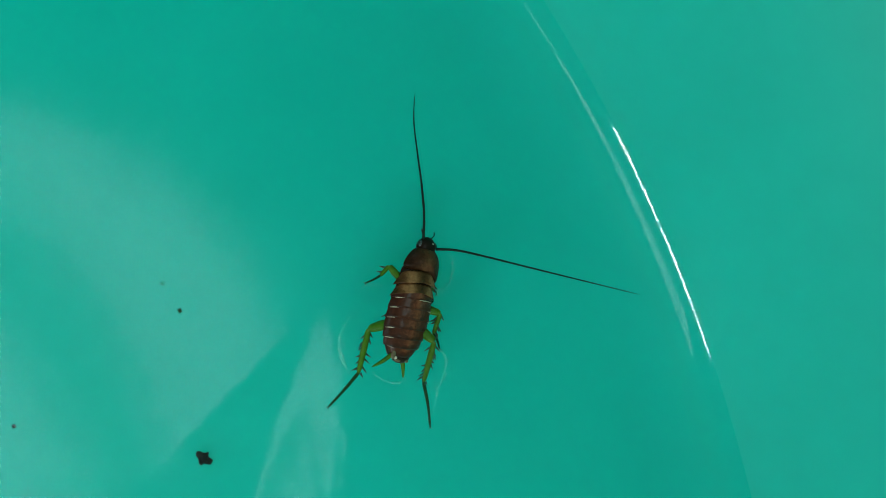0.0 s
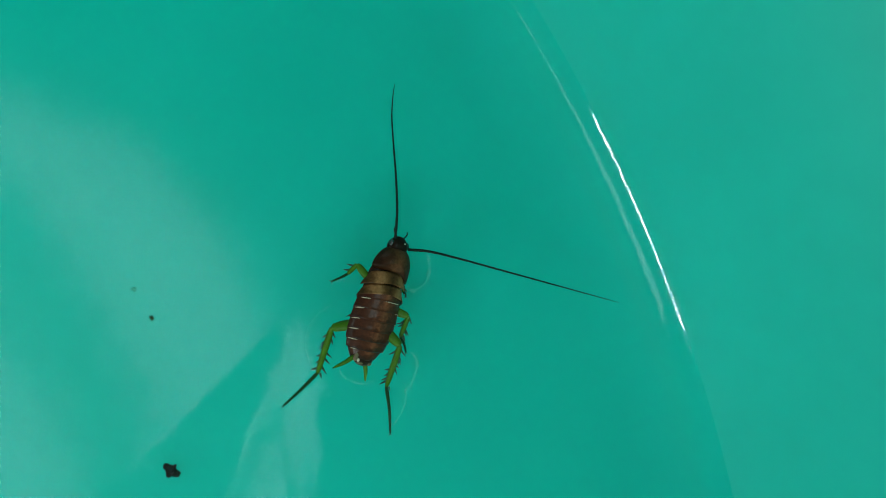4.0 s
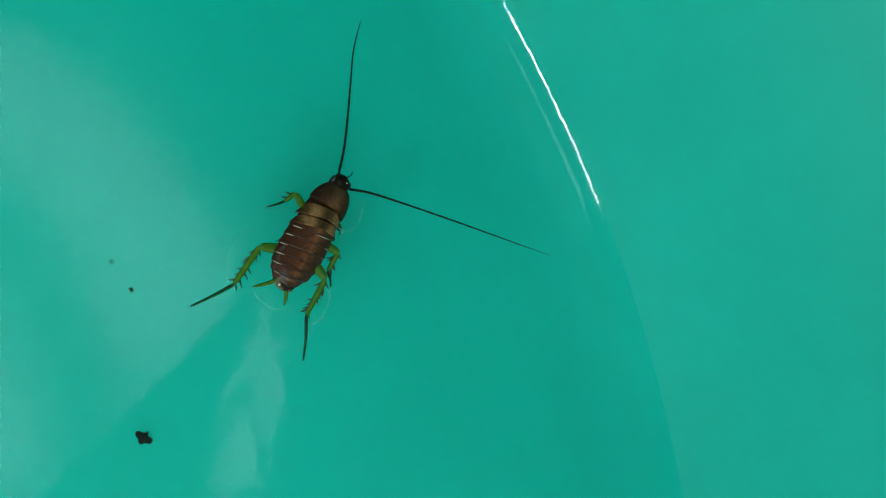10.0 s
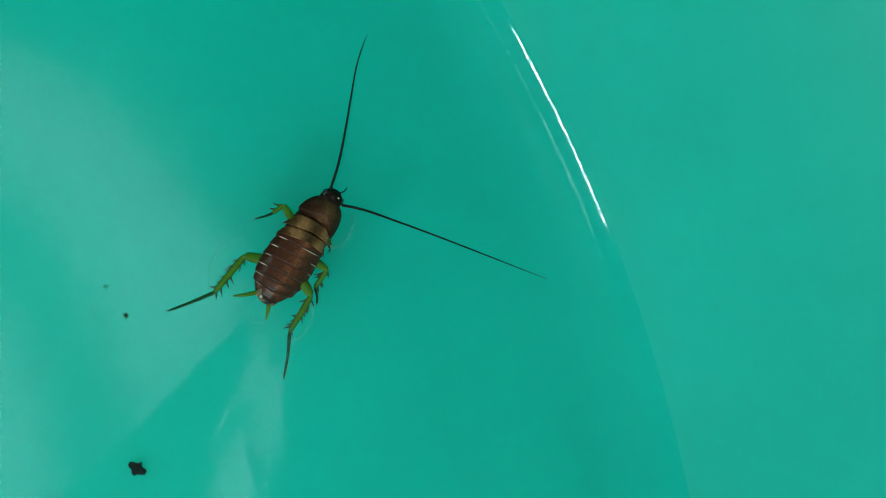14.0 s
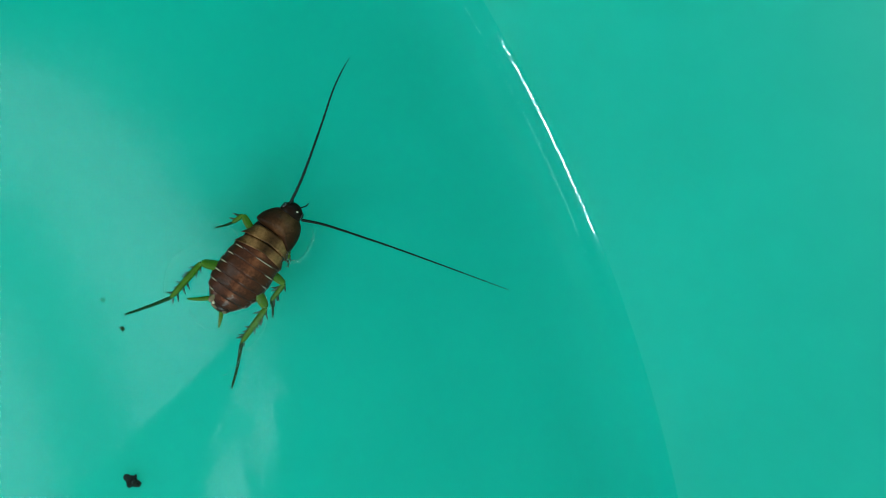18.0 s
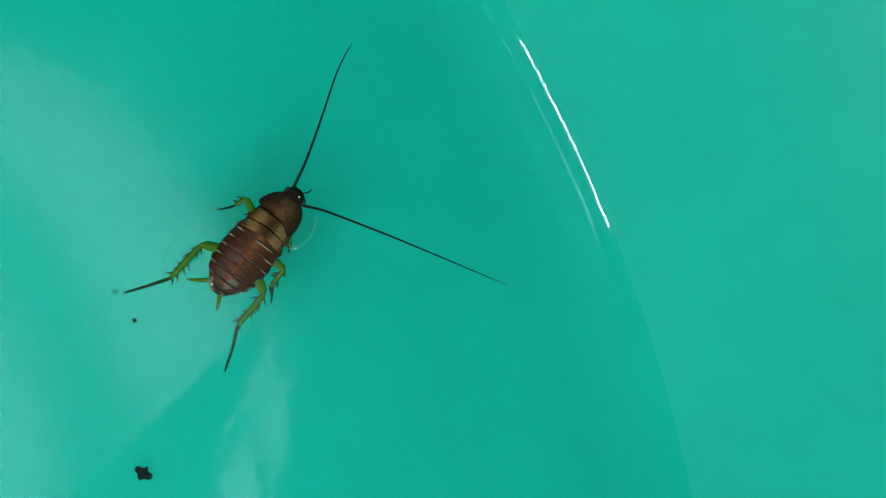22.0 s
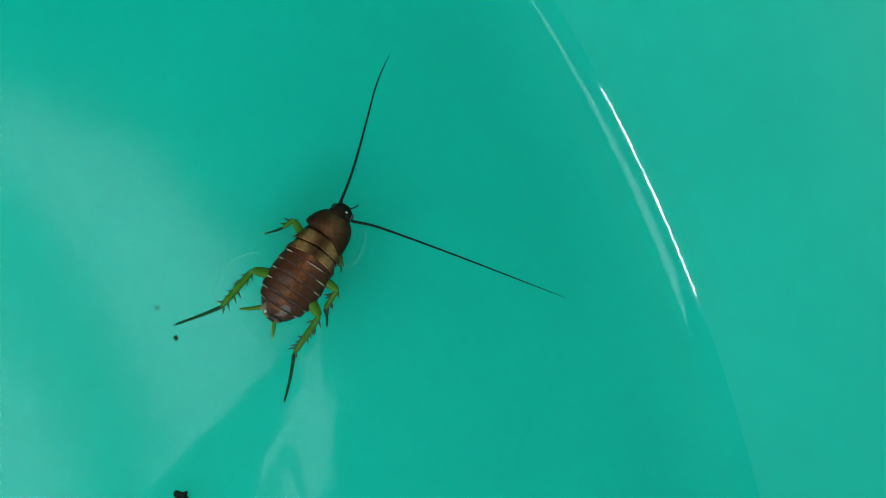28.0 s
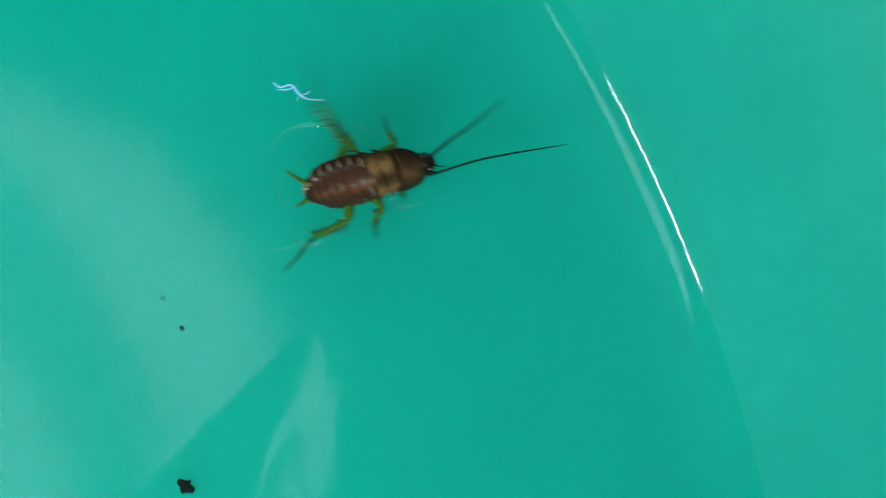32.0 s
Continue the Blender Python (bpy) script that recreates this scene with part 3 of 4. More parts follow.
def pronotum():
    """The shield behind the head: wide and swept back at its rear corners."""
    bm = bmesh.new()
    n, m = 30, 10
    outline = ((-1.5, 8.45), (-2.4, 7.8), (-3.1, 6.7), (-3.45, 5.5), (-3.35, 4.75), (-2.3, 4.6), (-0.8, 4.6), (0.8, 4.5), (2.3, 4.25), (3.45, 3.95),
               (3.55, 4.9), (3.2, 6.5), (2.5, 7.8), (1.6, 8.5), (0.8, 8.8), (-0.75, 8.85))
    ring = smooth_line([(x, y, 0) for x, y in outline] + [(*outline[0], 0)], 64)[:-1]
    top, low = [], []
    for v in ring:
        top.append([])
        for j in range(m):
            s = 1 - j / m
            x, y = 0.0 + (v.x - 0.0) * s, 6.6 + (v.y - 6.6) * s
            z = 0.75 + 1.6 * (1 - s * s) ** 0.8
            top[-1].append(bm.verts.new(Vector((x, y, z)) * MM))
    apex = bm.verts.new(Vector((0, 6.6, 2.35)) * MM)
    k = len(ring)
    under = [bm.verts.new(Vector((v.x * 0.96, 6.6 + (v.y - 6.6) * 0.96, 0.4)) * MM) for v in ring]
    base = bm.verts.new(Vector((0, 6.6, 0.3)) * MM)
    for i in range(k):
        j = (i + 1) % k
        for q in range(m - 1):
            bm.faces.new((top[i][q], top[j][q], top[j][q + 1], top[i][q + 1]))
        bm.faces.new((top[i][m - 1], top[j][m - 1], apex))
        bm.faces.new((top[i][0], under[i], under[j], top[j][0]))
        bm.faces.new((under[i], base, under[j]))
    bmesh.ops.recalc_face_normals(bm, faces=bm.faces)
    return bm


def limb(points, r0, r1, n=12, sides=9, swell=0.0):
    bm = bmesh.new()
    line = smooth_line([Vector(p) * MM for p in points], n)
    rad = [(r0 + (r1 - r0) * k / (n - 1) + swell * math.sin(math.pi * k / (n - 1))) * MM for k in range(n)]
    rad[0] *= 0.7
    rad[-1] *= 0.6
    tube(bm, line, rad, sides)
    return bm


def leg(roach, hip, knee, ankle, toe, thick, spines, label, foot_bend=0.5):
    """A leg turning about its hip: thigh, spiny shin and thin foot."""
    h = Vector(hip)
    rel = [Vector(p) - h for p in (hip, knee, ankle, toe)]
    thigh = part("leg", limb([rel[0], rel[0].lerp(rel[1], 0.5), rel[1]], thick * 0.95, thick * 0.75, swell=thick * 0.25), AMBER, roach, label, at=Matrix.Translation(h * MM))
    part("shin", limb([rel[1], rel[1].lerp(rel[2], 0.5), rel[2]], thick * 0.62, thick * 0.5, swell=thick * 0.12), AMBER, thigh)
    way = (rel[2] - rel[1]).normalized()
    side = way.cross(Vector((0, 0, 1))).normalized()
    for k in range(spines):
        s = (k + 0.6 + 0.7 * random.random()) / (spines + 0.3)
        sg = 1 if (k % 2) ^ (random.random() < 0.2) else -1
        a = rel[1].lerp(rel[2], s) + side * sg * thick * 0.45
        length = 0.55 + 0.75 * random.random()
        b = a + (side * sg * (0.6 + 0.35 * random.random()) + way * (0.35 + 0.6 * random.random()) + Vector((0, 0, 0.25 * random.random()))).normalized() * length
        bm = bmesh.new()
        cone(bm, a * MM, b * MM, 0.20 * MM, 0.04 * MM)
        part("spine", bm, SPINE, thigh)
    mid = rel[2].lerp(rel[3], foot_bend) + Vector((0.15, 0.1, 0.1))
    part("foot", limb([rel[2], mid, rel[3]], thick * 0.42, thick * 0.24, n=16, sides=7), FOOT, thigh, "thin dark foot")
    tip = (rel[3] - mid).normalized()
    tside = tip.cross(Vector((0, 0, 1))).normalized()
    for sg in (-1, 1):
        bm = bmesh.new()
        cone(bm, rel[3] * MM, (rel[3] + tip * 0.35 + tside * sg * 0.35) * MM, 0.07 * MM)
        part("claw", bm, SPINE, thigh)
    return thigh


def cockroach():
    roach = new("cockroach")
    tagged(roach, "brown wingless cockroach nymph floating on the water", "cockroach")
    # underside
    bm = bmesh.new()
    n, m = 24, 14
    rings = []
    for j in range(n):
        y = -9.4 + (8.4 + 9.4) * j / (n - 1)
        w = half_width(y) * 0.93 if y < 5 else 3.0 - 0.45 * (y - 5)
        if j in (0, n - 1):
            w *= 0.5
        rings.append([bm.verts.new(Vector((w * math.cos(2 * math.pi * k / m), y, 0.35 + (0.75 if math.sin(2 * math.pi * k / m) > 0 else 1.25) * math.sin(2 * math.pi * k / m))) * MM) for k in range(m)])
    for a, b in zip(rings, rings[1:]):
        for k in range(m):
            bm.faces.new((a[k], b[k], b[(k + 1) % m], a[(k + 1) % m]))
    bm.faces.new(rings[0])
    bm.faces.new(rings[-1][::-1])
    bmesh.ops.recalc_face_normals(bm, faces=bm.faces)
    part("belly", bm, SHELL_DARK, roach, "dark brown underside")
    # abdomen: seven overlapping plates
    edges = (1.7, 0.6, -0.9, -2.5, -4.1, -5.7, -7.2, -8.6)
    for k, (a, b) in enumerate(zip(edges, edges[1:])):
        sag = (0.5, 0.5, 0.45, 0.35, 0.15, -0.15, -0.7)[k]
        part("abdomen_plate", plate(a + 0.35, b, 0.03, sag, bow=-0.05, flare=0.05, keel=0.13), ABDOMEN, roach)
        for side, u0, u1, thick in CREASES[k]:
            part("pale_crease", crease(b, side, u0, u1, sag, thick * 1.1), CREASE, roach, "pale soft skin between two plates")
    # tail plate
    bm = bmesh.new()
    ellipsoid(bm, (0, -8.6, 0.75), (1.7, 1.05, 0.75))
    part("tail_plate", bm, SHELL_DARK, roach)
    for x, y, rx, ry, mat in ((-1.75, -8.35, 0.40, 0.70, TAN), (-0.75, -9.15, 0.60, 0.28, TAN), (-1.2, -8.75, 0.24, 0.22, PALE), (0.95, -9.15, 0.40, 0.20, TAN)):
        bm = bmesh.new()
        for v in ellipsoid(bm, (x, y, 1.22), (rx, ry, 0.24), 16, 10):
            v.co += v.co.normalized() * 0.12 * MM * noise.noise(v.co / MM * 2.2)
        part("tail_patch", bm, mat, roach, "pale patch at the tail")
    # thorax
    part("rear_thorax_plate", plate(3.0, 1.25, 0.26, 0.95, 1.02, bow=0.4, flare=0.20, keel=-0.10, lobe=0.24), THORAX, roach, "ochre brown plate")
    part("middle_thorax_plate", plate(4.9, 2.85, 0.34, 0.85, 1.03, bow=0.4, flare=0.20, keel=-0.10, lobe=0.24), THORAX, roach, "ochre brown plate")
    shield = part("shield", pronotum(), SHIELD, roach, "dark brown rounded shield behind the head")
    shield.matrix_basis = Matrix.Translation((0, 6.6 * MM, 0.55 * MM)) @ pose(0, 0, 0, 0, 0, -7) @ Matrix.Translation((0, -6.6 * MM, 0))
    # head
    bm = bmesh.new()
    for v in ellipsoid(bm, (0, 8.75, 1.05), (1.8, 1.55, 1.05), 24, 16):
        if v.co.y > 9.6 * MM:
            v.co.x *= 0.9
    head = part("head", bm, HEAD, roach, "near-black smooth head")
    # pale bead whose colour gives the white glint on the head
    bm = bmesh.new()
    ellipsoid(bm, (0.5, 9.35, 1.86), (0.25, 0.17, 0.14), 12, 8)
    part("head_glint", bm, PALE, head, "tiny pale spot on the head, in place of its glint")
    for sg in (-1, 1):
        bm = bmesh.new()
        ellipsoid(bm, (sg * 1.45, 9.05, 1.2), (0.36, 0.62, 0.5), 14, 10)
        part("eye", bm, EYE, head, "glossy black eye")
        bm = bmesh.new()
        line = smooth_line([Vector(p) * MM for p in ((sg * 0.7, 10.1, 1.0), (sg * 1.2, 10.8, 0.9), (sg * 1.25, 11.3, 0.6))], 8)
        tube(bm, line, [0.1 * MM] * 7 + [0.05 * MM], 6)
        part("palp", bm, FEELER, head)
    # feelers
    lp = [(0, 0, 0), (-0.7, 4.1, 0.3), (-2.0, 8.6, 0.0), (-3.5, 13.0, -0.7), (-4.9, 17.3, -1.0), (-5.5, 20.4, -1.0), (-5.7, 22.3, -1.1)]
    rp = [(0, 0, 0), (2.9, 1.1, 0.4), (6.9, 2.1, 0.1), (13.7, 3.6, -0.7), (20.5, 5.0, -1.0), (26.5, 6.2, -1.1), (32.0, 7.3, -1.2)]
    feelers = []
    for pts, base, label in ((lp, (-0.93, 9.65, 1.25), "long thin black feeler"), (rp, (1.85, 8.75, 1.25), "long thin black feeler")):
        bm = bmesh.new()
        line = smooth_line([Vector(p) * MM for p in pts], 60)
        n = len(line)
        rad = [(0.19 * (1 - k / (n - 1)) ** 0.8 + 0.035) * MM * (1 + 0.08 * math.sin(k * 2.1)) for k in range(n)]
        tube(bm, line, rad, 7)
        feelers.append(part("feeler", bm, FEELER, roach, label, at=Matrix.Translation(Vector(base) * MM)))
    # tail feelers
    for pts in (((-1.6, -8.3, 0.8), (-3.0, -9.6, 0.6), (-4.5, -10.7, 0.3)), ((0.5, -9.2, 0.8), (1.2, -10.5, 0.6), (1.8, -11.9, 0.3))):
        bm = limb(pts, 0.36, 0.12, swell=0.06)
        part("tail_feeler", bm, AMBER, roach, "short amber tail feeler")
    # legs: hip, knee, ankle, toe
    legs = {
        "lh": leg(roach, (-2.6, -3.7, 0.2), (-5.9, -5.2, 0.5), (-6.4, -12.2, 0.1), (-10.1, -18.1, 0.35), 0.72, 13, "amber hind leg with dark spines"),
        "rh": leg(roach, (2.6, -3.8, 0.2), (5.7, -5.2, 0.5), (5.85, -11.7, 0.1), (8.8, -18.0, 0.35), 0.72, 13, "amber hind leg with dark spines"),
        "rm": leg(roach, (2.9, -0.6, 0.1), (5.7, -0.7, 0.1), (5.6, -4.1, -0.5), (7.2, -6.0, -0.9), 0.6, 8, "amber middle leg with dark spines"),
        "lm": leg(roach, (-2.6, -0.4, 0.0), (-3.3, -1.2, -0.4), (-2.9, -4.2, -1.0), (-2.6, -7.0, -1.2), 0.55, 4, "amber middle leg with dark spines"),
        "lf": leg(roach, (-2.9, 3.1, 0.2), (-5.3, 4.1, 0.3), (-5.8, 2.2, 0.1), (-7.2, 0.1, 0.3), 0.52, 2, "amber front leg with dark spines"),
        "rf": leg(roach, (2.6, 3.6, -0.1), (3.7, 3.3, -0.3), (3.9, 2.4, -0.5), (4.5, 1.8, -0.6), 0.42, 2, "amber front leg with dark spines"),
    }
    return roach, feelers, legs


ROACH, FEELERS, LEGS = cockroach()


# ---- what moves ----
def lean(t):
    """How far the body leans to its right, degrees."""
    return float(np.interp(t, (0, 4, 6, 9, 14, 19, 25, 30, 30.8, 31.5, 31.6, 31.7, 31.8, 31.9, 32), (41, 41, 40, 37, 28, 12, 7, 8, 2, 1, 15, 25, 5, 28, 36)))


def swing(ob, rows, rise=(), sideways=False):
    """Turns a leg or feeler about its root, degrees counter-clockwise; it stays level on the water while the body leans.
    rise lifts its tip: pairs of time and degrees."""
    root = ob.matrix_basis.copy()

    def lifted(t):
        if not rise:
            return pose(0, 0, 0)
        up = float(np.interp(t, [k for k, _ in rise], [v for _, v in rise]))
        return pose(0, 0, 0, 0, -up, 0) if sideways else pose(0, 0, 0, up, 0, 0)

    walk(ob, [(t, Matrix.Translation(root.translation) @ pose(0, 0, 0, 0, -lean(t), a) @ lifted(t)) for t, a in rows])


def motions():
    rows = [
        (0, pose(-0.00512, -0.00807, 0.00039, 0.0, 41.0, -12.5)),
        (0.5, pose(-0.00536, -0.00780, 0.00039, 0.0, 41.0, -12.8)),
        (1, pose(-0.00600, -0.00785, 0.00039, 0.0, 41.0, -13.5)),
        (1.5, pose(-0.00570, -0.00746, 0.00039, 0.0, 41.0, -13.9)),
        (2, pose(-0.00471, -0.00750, 0.00039, 0.0, 41.0, -13.7)),
        (2.5, pose(-0.00437, -0.00739, 0.00039, 0.0, 41.0, -13.6)),
        (3, pose(-0.00497, -0.00718, 0.00039, 0.0, 41.0, -13.4)),
        (3.5, pose(-0.00583, -0.00695, 0.00039, 0.0, 41.0, -14.2)),
        (5.5, pose(-0.00766, -0.00511, 0.00035, 0.0, 40.2, -20.2)),
        (6, pose(-0.00761, -0.00376, 0.00033, 0.0, 40.0, -21.7)),
        (6.5, pose(-0.00831, -0.00240, 0.00031, 0.0, 39.5, -23.5)),
        (7, pose(-0.00833, -0.00202, 0.00029, 0.0, 39.0, -24.2)),
        (7.5, pose(-0.00981, -0.00095, 0.00027, 0.0, 38.5, -26.2)),
        (8, pose(-0.01001, -0.00058, 0.00024, 0.0, 38.0, -25.9)),
        (8.5, pose(-0.01016, -0.00132, 0.00022, 0.0, 37.5, -25.3)),
        (9, pose(-0.01042, -0.00079, 0.00020, 0.0, 37.0, -26.1)),
        (9.5, pose(-0.01047, 0.00000, 0.00017, 0.0, 36.1, -26.6)),
        (10, pose(-0.01123, 0.00002, 0.00014, 0.0, 35.2, -27.8)),
        (10.5, pose(-0.01220, -0.00021, 0.00011, 0.0, 34.3, -27.8)),
        (11, pose(-0.01241, -0.00013, 0.00008, 0.0, 33.4, -28.5)),
        (11.5, pose(-0.01317, 0.00009, 0.00005, 0.0, 32.5, -29.1)),
        (12, pose(-0.01324, 0.00031, 0.00002, 0.0, 31.6, -29.9)),
        (12.5, pose(-0.01267, 0.00063, -0.00002, 0.0, 30.7, -29.9)),
        (13, pose(-0.01314, 0.00104, -0.00005, 0.0, 29.8, -30.3)),
        (13.5, pose(-0.01372, 0.00115, -0.00008, 0.0, 28.9, -31.5)),
        (14, pose(-0.01293, 0.00163, -0.00011, 0.0, 28.0, -32.0)),
        (14.5, pose(-0.01294, 0.00180, -0.00016, 0.0, 26.4, -32.4)),
        (16.5, pose(-0.01423, 0.00190, -0.00035, 0.0, 20.0, -34.5)),
        (17, pose(-0.01551, 0.00189, -0.00040, 0.0, 18.4, -35.7)),
        (17.5, pose(-0.01666, 0.00183, -0.00045, 0.0, 16.8, -36.0)),
        (18, pose(-0.01834, 0.00210, -0.00050, 0.0, 15.2, -36.6)),
        (18.5, pose(-0.01896, 0.00227, -0.00054, 0.0, 13.6, -37.5)),
        (19, pose(-0.01994, 0.00295, -0.00059, 0.0, 12.0, -38.9)),
        (19.5, pose(-0.01880, 0.00276, -0.00060, 0.0, 11.6, -38.3)),
        (20, pose(-0.01970, 0.00357, -0.00061, 0.0, 11.2, -39.3)),
        (20.5, pose(-0.02141, 0.00428, -0.00061, 0.0, 10.8, -40.6)),
        (21, pose(-0.02019, 0.00367, -0.00062, 0.0, 10.3, -39.8)),
        (21.5, pose(-0.02030, 0.00344, -0.00063, 0.0, 9.9, -39.5)),
        (22, pose(-0.02019, 0.00319, -0.00063, 0.0, 9.5, -38.6)),
        (22.5, pose(-0.02053, 0.00306, -0.00064, 0.0, 9.1, -38.3)),
        (23, pose(-0.02028, 0.00333, -0.00064, 0.0, 8.7, -37.4)),
        (23.5, pose(-0.02027, 0.00286, -0.00065, 0.0, 8.2, -37.1)),
        (24, pose(-0.02023, 0.00238, -0.00066, 0.0, 7.8, -36.4)),
        (24.5, pose(-0.02056, 0.00261, -0.00066, 0.0, 7.4, -36.6)),
        (25, pose(-0.02024, 0.00278, -0.00067, 0.0, 7.0, -36.1)),
        (25.5, pose(-0.01942, 0.00233, -0.00066, 0.0, 7.1, -35.4)),
        (27.5, pose(-0.01957, 0.00163, -0.00063, 0.0, 7.5, -32.3)),
        (28, pose(-0.01990, 0.00180, -0.00062, 0.0, 7.6, -32.7)),
        (28.5, pose(-0.02012, 0.00221, -0.00062, 0.0, 7.7, -32.9)),
        (29, pose(-0.02008, 0.00248, -0.00061, 0.0, 7.8, -32.7)),
        (29.5, pose(-0.02022, 0.00279, -0.00060, 0.0, 7.9, -32.3)),
        (30, pose(-0.02038, 0.00286, -0.00059, 0.0, 8.0, -32.3)),
        (30.2, pose(-0.02064, 0.00308, -0.00065, 0.0, 6.5, -31.2)),
        (30.3, pose(-0.02102, 0.00291, -0.00068, 0.0, 5.7, -30.9)),
        (30.4, pose(-0.02072, 0.00256, -0.00071, 0.0, 5.0, -29.6)),
        (30.5, pose(-0.02106, 0.00258, -0.00074, 0.0, 4.3, -31.5)),
        (30.6, pose(-0.02136, 0.00181, -0.00077, 0.0, 3.5, -26.2)),
        (30.7, pose(-0.02058, 0.00236, -0.00079, 0.0, 2.8, -36.4)),
        (30.8, pose(-0.02162, 0.00316, -0.00082, 0.0, 2.0, -46.5)),
        (30.9, pose(-0.02180, 0.00424, -0.00083, 0.0, 1.9, -42.9)),
        (31, pose(-0.02203, 0.00438, -0.00084, 0.0, 1.7, -44.2)),
        (31.1, pose(-0.02222, 0.00454, -0.00084, 0.0, 1.6, -54.2)),
        (31.2, pose(-0.02236, 0.00688, -0.00085, 0.0, 1.4, -68.0)),
        (31.3, pose(-0.02034, 0.00786, -0.00086, 0.0, 1.3, -58.1)),
        (31.4, pose(-0.01988, 0.00795, -0.00086, 0.0, 1.1, -60.1)),
        (31.5, pose(-0.01959, 0.01185, -0.00087, 0.0, 1.0, -86.8)),
        (31.6, pose(-0.01740, 0.01115, 0.00093, 14.0, 15.0, -55.0)),
        (31.7, pose(-0.01762, 0.01105, 0.00092, 14.0, 25.0, -60.5)),
        (31.8, pose(-0.01559, 0.01389, -0.00050, 3.0, 5.0, -102.4)),
        (31.9, pose(-0.01433, 0.01324, 0.00091, 14.0, 28.0, -67.5)),
        (32, pose(-0.01176, 0.01296, 0.00090, 14.0, 36.0, -67.0))]
    walk(ROACH, rows)
    walk(DENT_GLINTS, [
        (0, pose(-0.00512, -0.00807, 0, 0, 0, -12.5)),
        (1, pose(-0.00600, -0.00785, 0, 0, 0, -13.5)),
        (2, pose(-0.00471, -0.00750, 0, 0, 0, -13.7)),
        (3, pose(-0.00497, -0.00718, 0, 0, 0, -13.4)),
        (6, pose(-0.00761, -0.00376, 0, 0, 0, -21.7)),
        (7, pose(-0.00833, -0.00202, 0, 0, 0, -24.2)),
        (8, pose(-0.01001, -0.00058, 0, 0, 0, -25.9)),
        (9, pose(-0.01042, -0.00079, 0, 0, 0, -26.1)),
        (10, pose(-0.01123, 0.00002, 0, 0, 0, -27.8)),
        (11, pose(-0.01241, -0.00013, 0, 0, 0, -28.5)),
        (12, pose(-0.01324, 0.00031, 0, 0, 0, -29.9)),
        (13, pose(-0.01314, 0.00104, 0, 0, 0, -30.3)),
        (14, pose(-0.01293, 0.00163, 0, 0, 0, -32.0)),
        (17, pose(-0.01551, 0.00189, 0, 0, 0, -35.7)),
        (18, pose(-0.01834, 0.00210, 0, 0, 0, -36.6)),
        (19, pose(-0.01994, 0.00295, 0, 0, 0, -38.9)),
        (20, pose(-0.01970, 0.00357, 0, 0, 0, -39.3)),
        (21, pose(-0.02019, 0.00367, 0, 0, 0, -39.8)),
        (22, pose(-0.02019, 0.00319, 0, 0, 0, -38.6)),
        (23, pose(-0.02028, 0.00333, 0, 0, 0, -37.4)),
        (24, pose(-0.02023, 0.00238, 0, 0, 0, -36.4)),
        (25, pose(-0.02024, 0.00278, 0, 0, 0, -36.1)),
        (28, pose(-0.01990, 0.00180, 0, 0, 0, -32.7)),
        (29, pose(-0.02008, 0.00248, 0, 0, 0, -32.7)),
        (30, pose(-0.02038, 0.00286, 0, 0, 0, -32.3)),
        (30.2, pose(-0.02064, 0.00308, 0, 0, 0, -31.2)),
        (30.3, pose(-0.02102, 0.00291, 0, 0, 0, -30.9)),
        (30.4, pose(-0.02072, 0.00256, 0, 0, 0, -29.6)),
        (30.5, pose(-0.02106, 0.00258, 0, 0, 0, -31.5)),
        (30.6, pose(-0.02136, 0.00181, 0, 0, 0, -26.2)),
        (30.7, pose(-0.02058, 0.00236, 0, 0, 0, -36.4)),
        (30.8, pose(-0.02162, 0.00316, 0, 0, 0, -46.5)),
        (30.9, pose(-0.02180, 0.00424, 0, 0, 0, -42.9)),
        (31, pose(-0.02203, 0.00438, 0, 0, 0, -44.2)),
        (31.1, pose(-0.02222, 0.00454, 0, 0, 0, -54.2)),
        (31.2, pose(-0.02236, 0.00688, 0, 0, 0, -68.0)),
        (31.3, pose(-0.02034, 0.00786, 0, 0, 0, -58.1)),
        (31.4, pose(-0.01988, 0.00795, 0, 0, 0, -60.1)),
        (31.5, pose(-0.01959, 0.01185, 0, 0, 0, -86.8)),
        (31.6, pose(-0.01740, 0.01115, 0, 0, 0, -58.3)),
        (31.7, pose(-0.01762, 0.01105, 0, 0, 0, -66.1)),
        (31.8, pose(-0.01559, 0.01389, 0, 0, 0, -102.4)),
        (31.9, pose(-0.01433, 0.01324, 0, 0, 0, -73.6)),
        (32, pose(-0.01176, 0.01296, 0, 0, 0, -75.4))])
